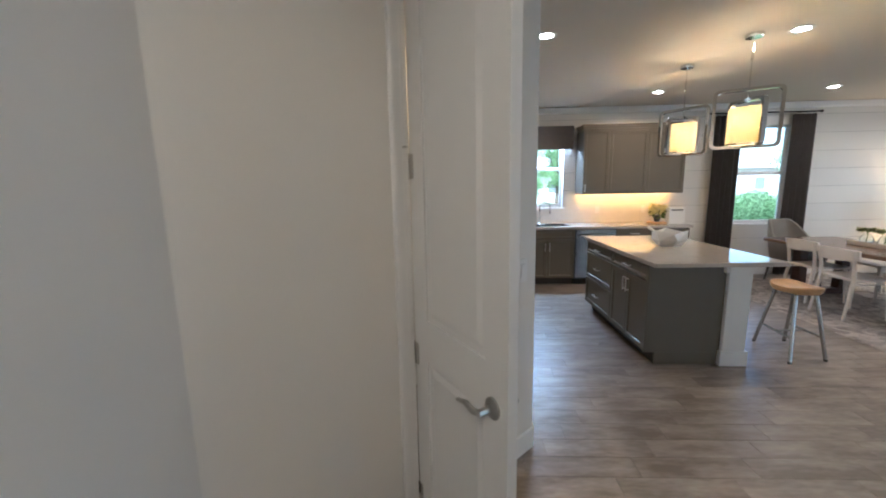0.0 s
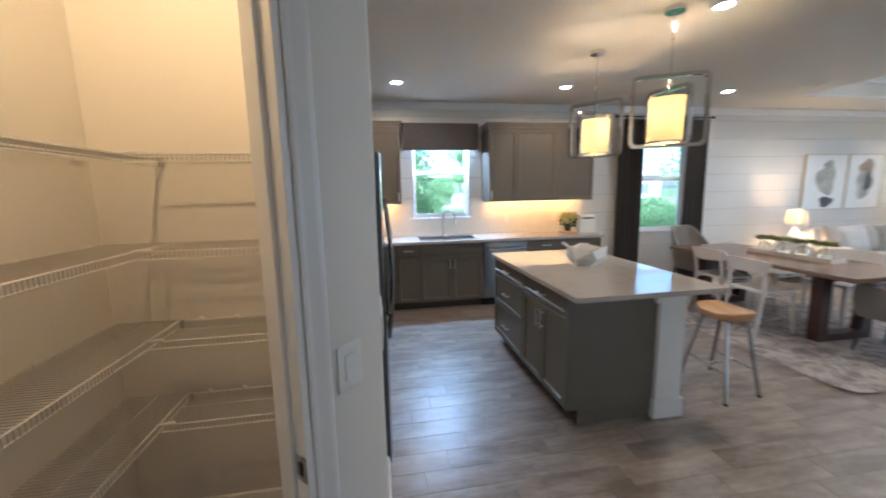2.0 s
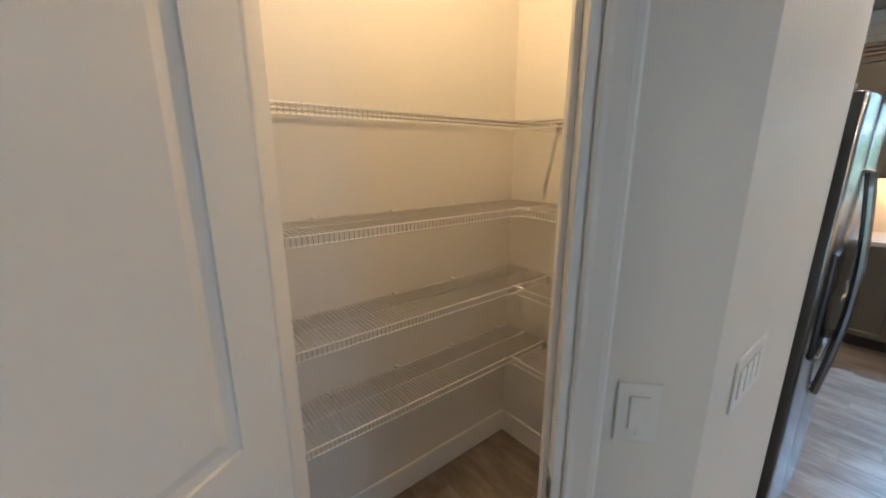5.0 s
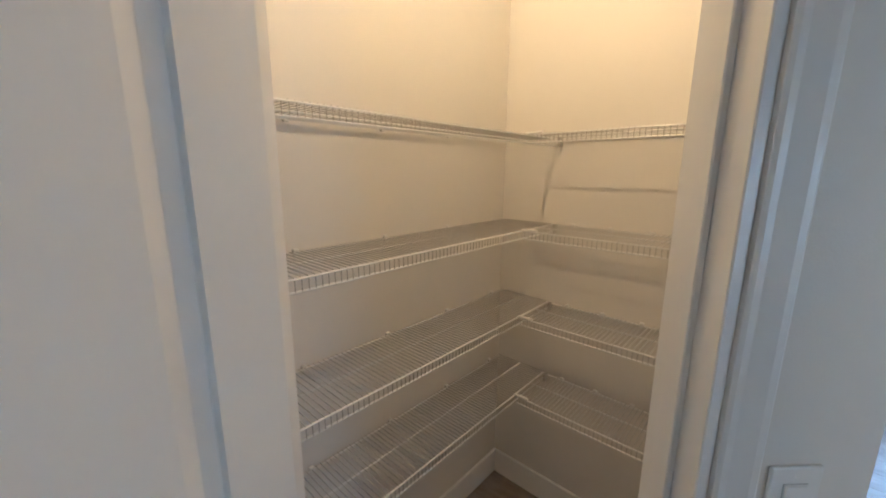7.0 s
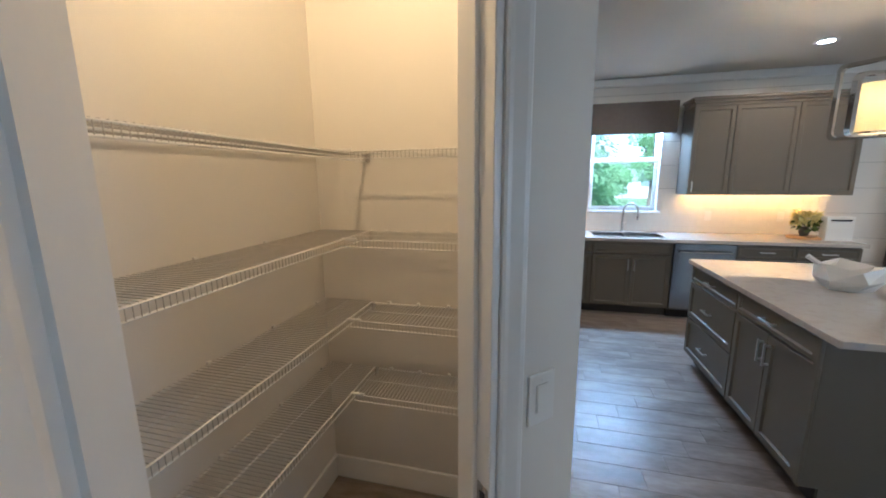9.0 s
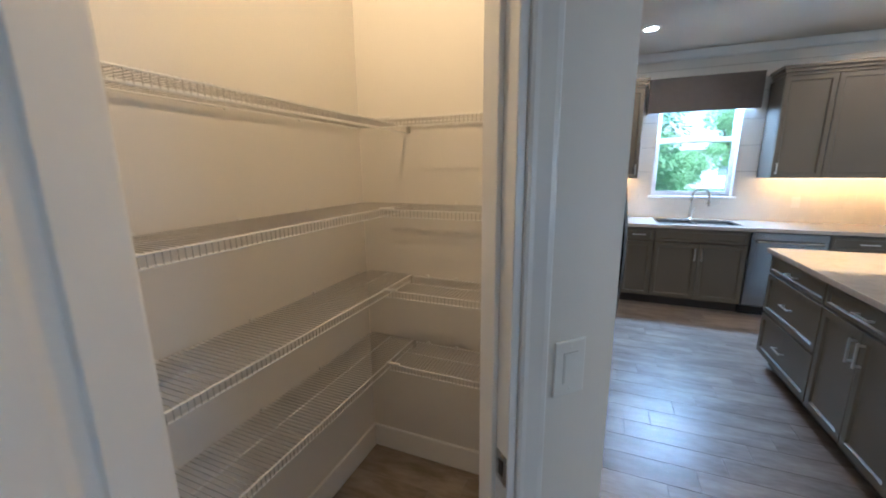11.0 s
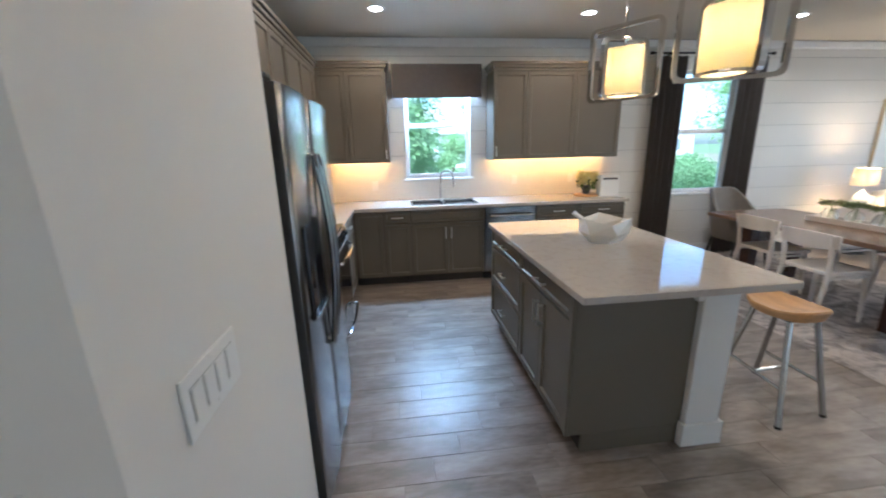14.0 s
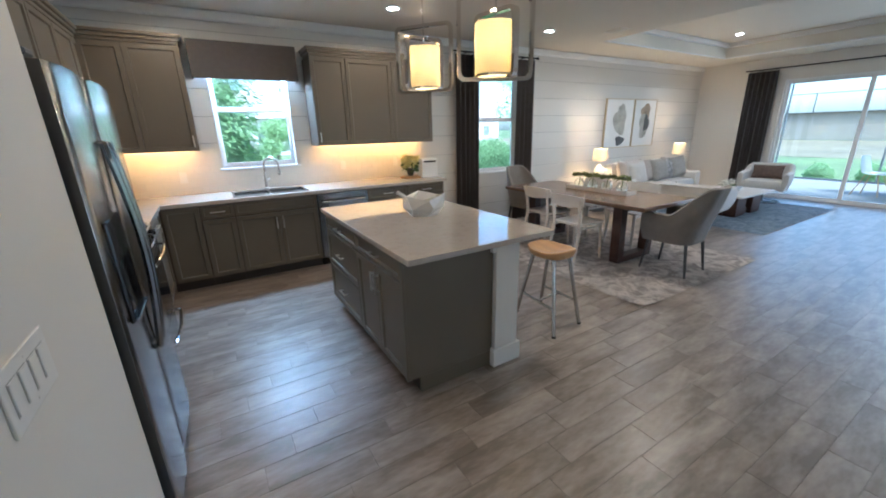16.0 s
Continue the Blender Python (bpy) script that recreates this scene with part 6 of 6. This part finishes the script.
sc = shell_chair(pose(XE + 1.25, 2.9, -0.03, 0, 0, -70))
copy_thing(sc, pose(XE + 1.25, 1.9, -0.03, 0, 0, -95))
copy_thing(sc, pose(XE + 2.5, 2.9, -0.03, 0, 0, 80))
copy_thing(sc, pose(XE + 1.9, 3.55, -0.03, 0, 0, 170))
for i, (x, y) in enumerate(((XE + 4.9, 5.2), (XE + 5.3, 4.2), (XE + 5.0, 3.0), (XE + 5.4, 1.6), (XE + 6.2, 3.6), (7.1, 9.3), (7.8, 10.4), (6.4, 10.8))):
    t = thing("shrub", "low green garden shrub on the lawn", "shrub", pose(x, y, -0.22))
    bm = bmesh.new()
    grow = 0.62 if i < 5 else 1.7
    leaf_cloud(bm, random.Random(70 + i), (0, 0, 0.42 * grow), 0.5 * grow, int(2600 * grow), 0.06, 0.75)
    leaf_cloud(bm, random.Random(90 + i), (0.3, 0.1, 0.6 * grow), 0.35 * grow, int(1500 * grow), 0.06, 0.8)
    part("leaves", bm, LEAF_OUT, t)
    part("stem", tube([(0, 0, 0), (0.02, 0, 0.4)], 0.02, 6), BARK, t)

# ---- pieces of walls and floor ----
# backsplash tiles
TH, TWD = 0.0745, 0.152
tile_mesh = None
j = 0
z = 0.906
while z < UZ0 - 0.01:
    zb = min(z + TH, UZ0 + 0.02)
    x = XW + 0.004 - (TWD / 2 if j % 2 else 0)
    while x < 3.73:
        xa_, xb_ = max(x, XW + 0.004), min(x + TWD - 0.003, 3.738)
        x += TWD
        if zb > W1[2] - 0.03:
            if xa_ < W1[0] - 0.032 < xb_:
                xb_ = W1[0] - 0.032
            elif xa_ < W1[1] + 0.032 < xb_:
                xa_ = W1[1] + 0.032
            elif W1[0] - 0.032 <= xa_ and xb_ <= W1[1] + 0.032:
                if z + 0.02 < W1[2] - 0.03:
                    part("tile", box(xa_, xb_, YN - 0.010, YN - 0.0062, z, W1[2] - 0.027), SPLASH, bs)
                continue
        if xb_ - xa_ > 0.01:
            part("tile", box(xa_, xb_, YN - 0.010, YN - 0.0062, z, zb - 0.003), SPLASH, bs)
    z += TH
    j += 1

# floor planks: 0.153 wide, 0.61 long, each row stepped by a quarter
PW, PL, GR = 0.1535, 0.61, 0.0014


def plank_mesh(w, l):
    bm = bmesh.new()
    add_box(bm, 0, l - GR, 0, w - GR, -0.008, 0)
    top = [e for e in bm.edges if all(v.co.z > -0.001 for v in e.verts)]
    bevel(bm, 0.0009, 1, top)
    me = bpy.data.meshes.new("plank")
    bm.to_mesh(me)
    bm.free()
    me.materials.append(TILE)
    return me


full = plank_mesh(PW, PL)
rest_v, rest_f = [], []
row = 0
y = 3.198 - PW * 32
while y < YN:
    k = round((y - 3.198) / PW)
    off = (1.32 + 0.147 * k) % PL
    x = -0.6 + ((off + 0.6) % PL) - PL
    while x < XE:
        a, b = x, x + PL
        x += PL
        if b < -0.45 or y + PW < YS:
            continue
        if 0.45 < a < 4.0 and 1.5 < y < 4.9 and not (1.95 < a < 2.1 and 3.2 < y < 4.4) and b < XE:
            ob = part("plank", full, TILE, sub)
            ob.location = (a, y, 0)
        else:
            b = min(b, XE + 0.1)
            n0 = len(rest_v)
            rest_v += [(a, y, 0), (b - GR, y, 0), (b - GR, y + PW - GR, 0), (a, y + PW - GR, 0), (a, y, -0.006), (b - GR, y, -0.006), (b - GR, y + PW - GR, -0.006), (a, y + PW - GR, -0.006)]
            rest_f += [tuple(n0 + q for q in f_) for f_ in ((0, 1, 2, 3), (0, 4, 5, 1), (1, 5, 6, 2), (2, 6, 7, 3), (3, 7, 4, 0))]
    y += PW
me = bpy.data.meshes.new("planks")
me.from_pydata(rest_v, [], rest_f)
me.materials.append(TILE_REST)
rest = part("planks", me, TILE_REST, sub)
rest["kind"] = "stuff"
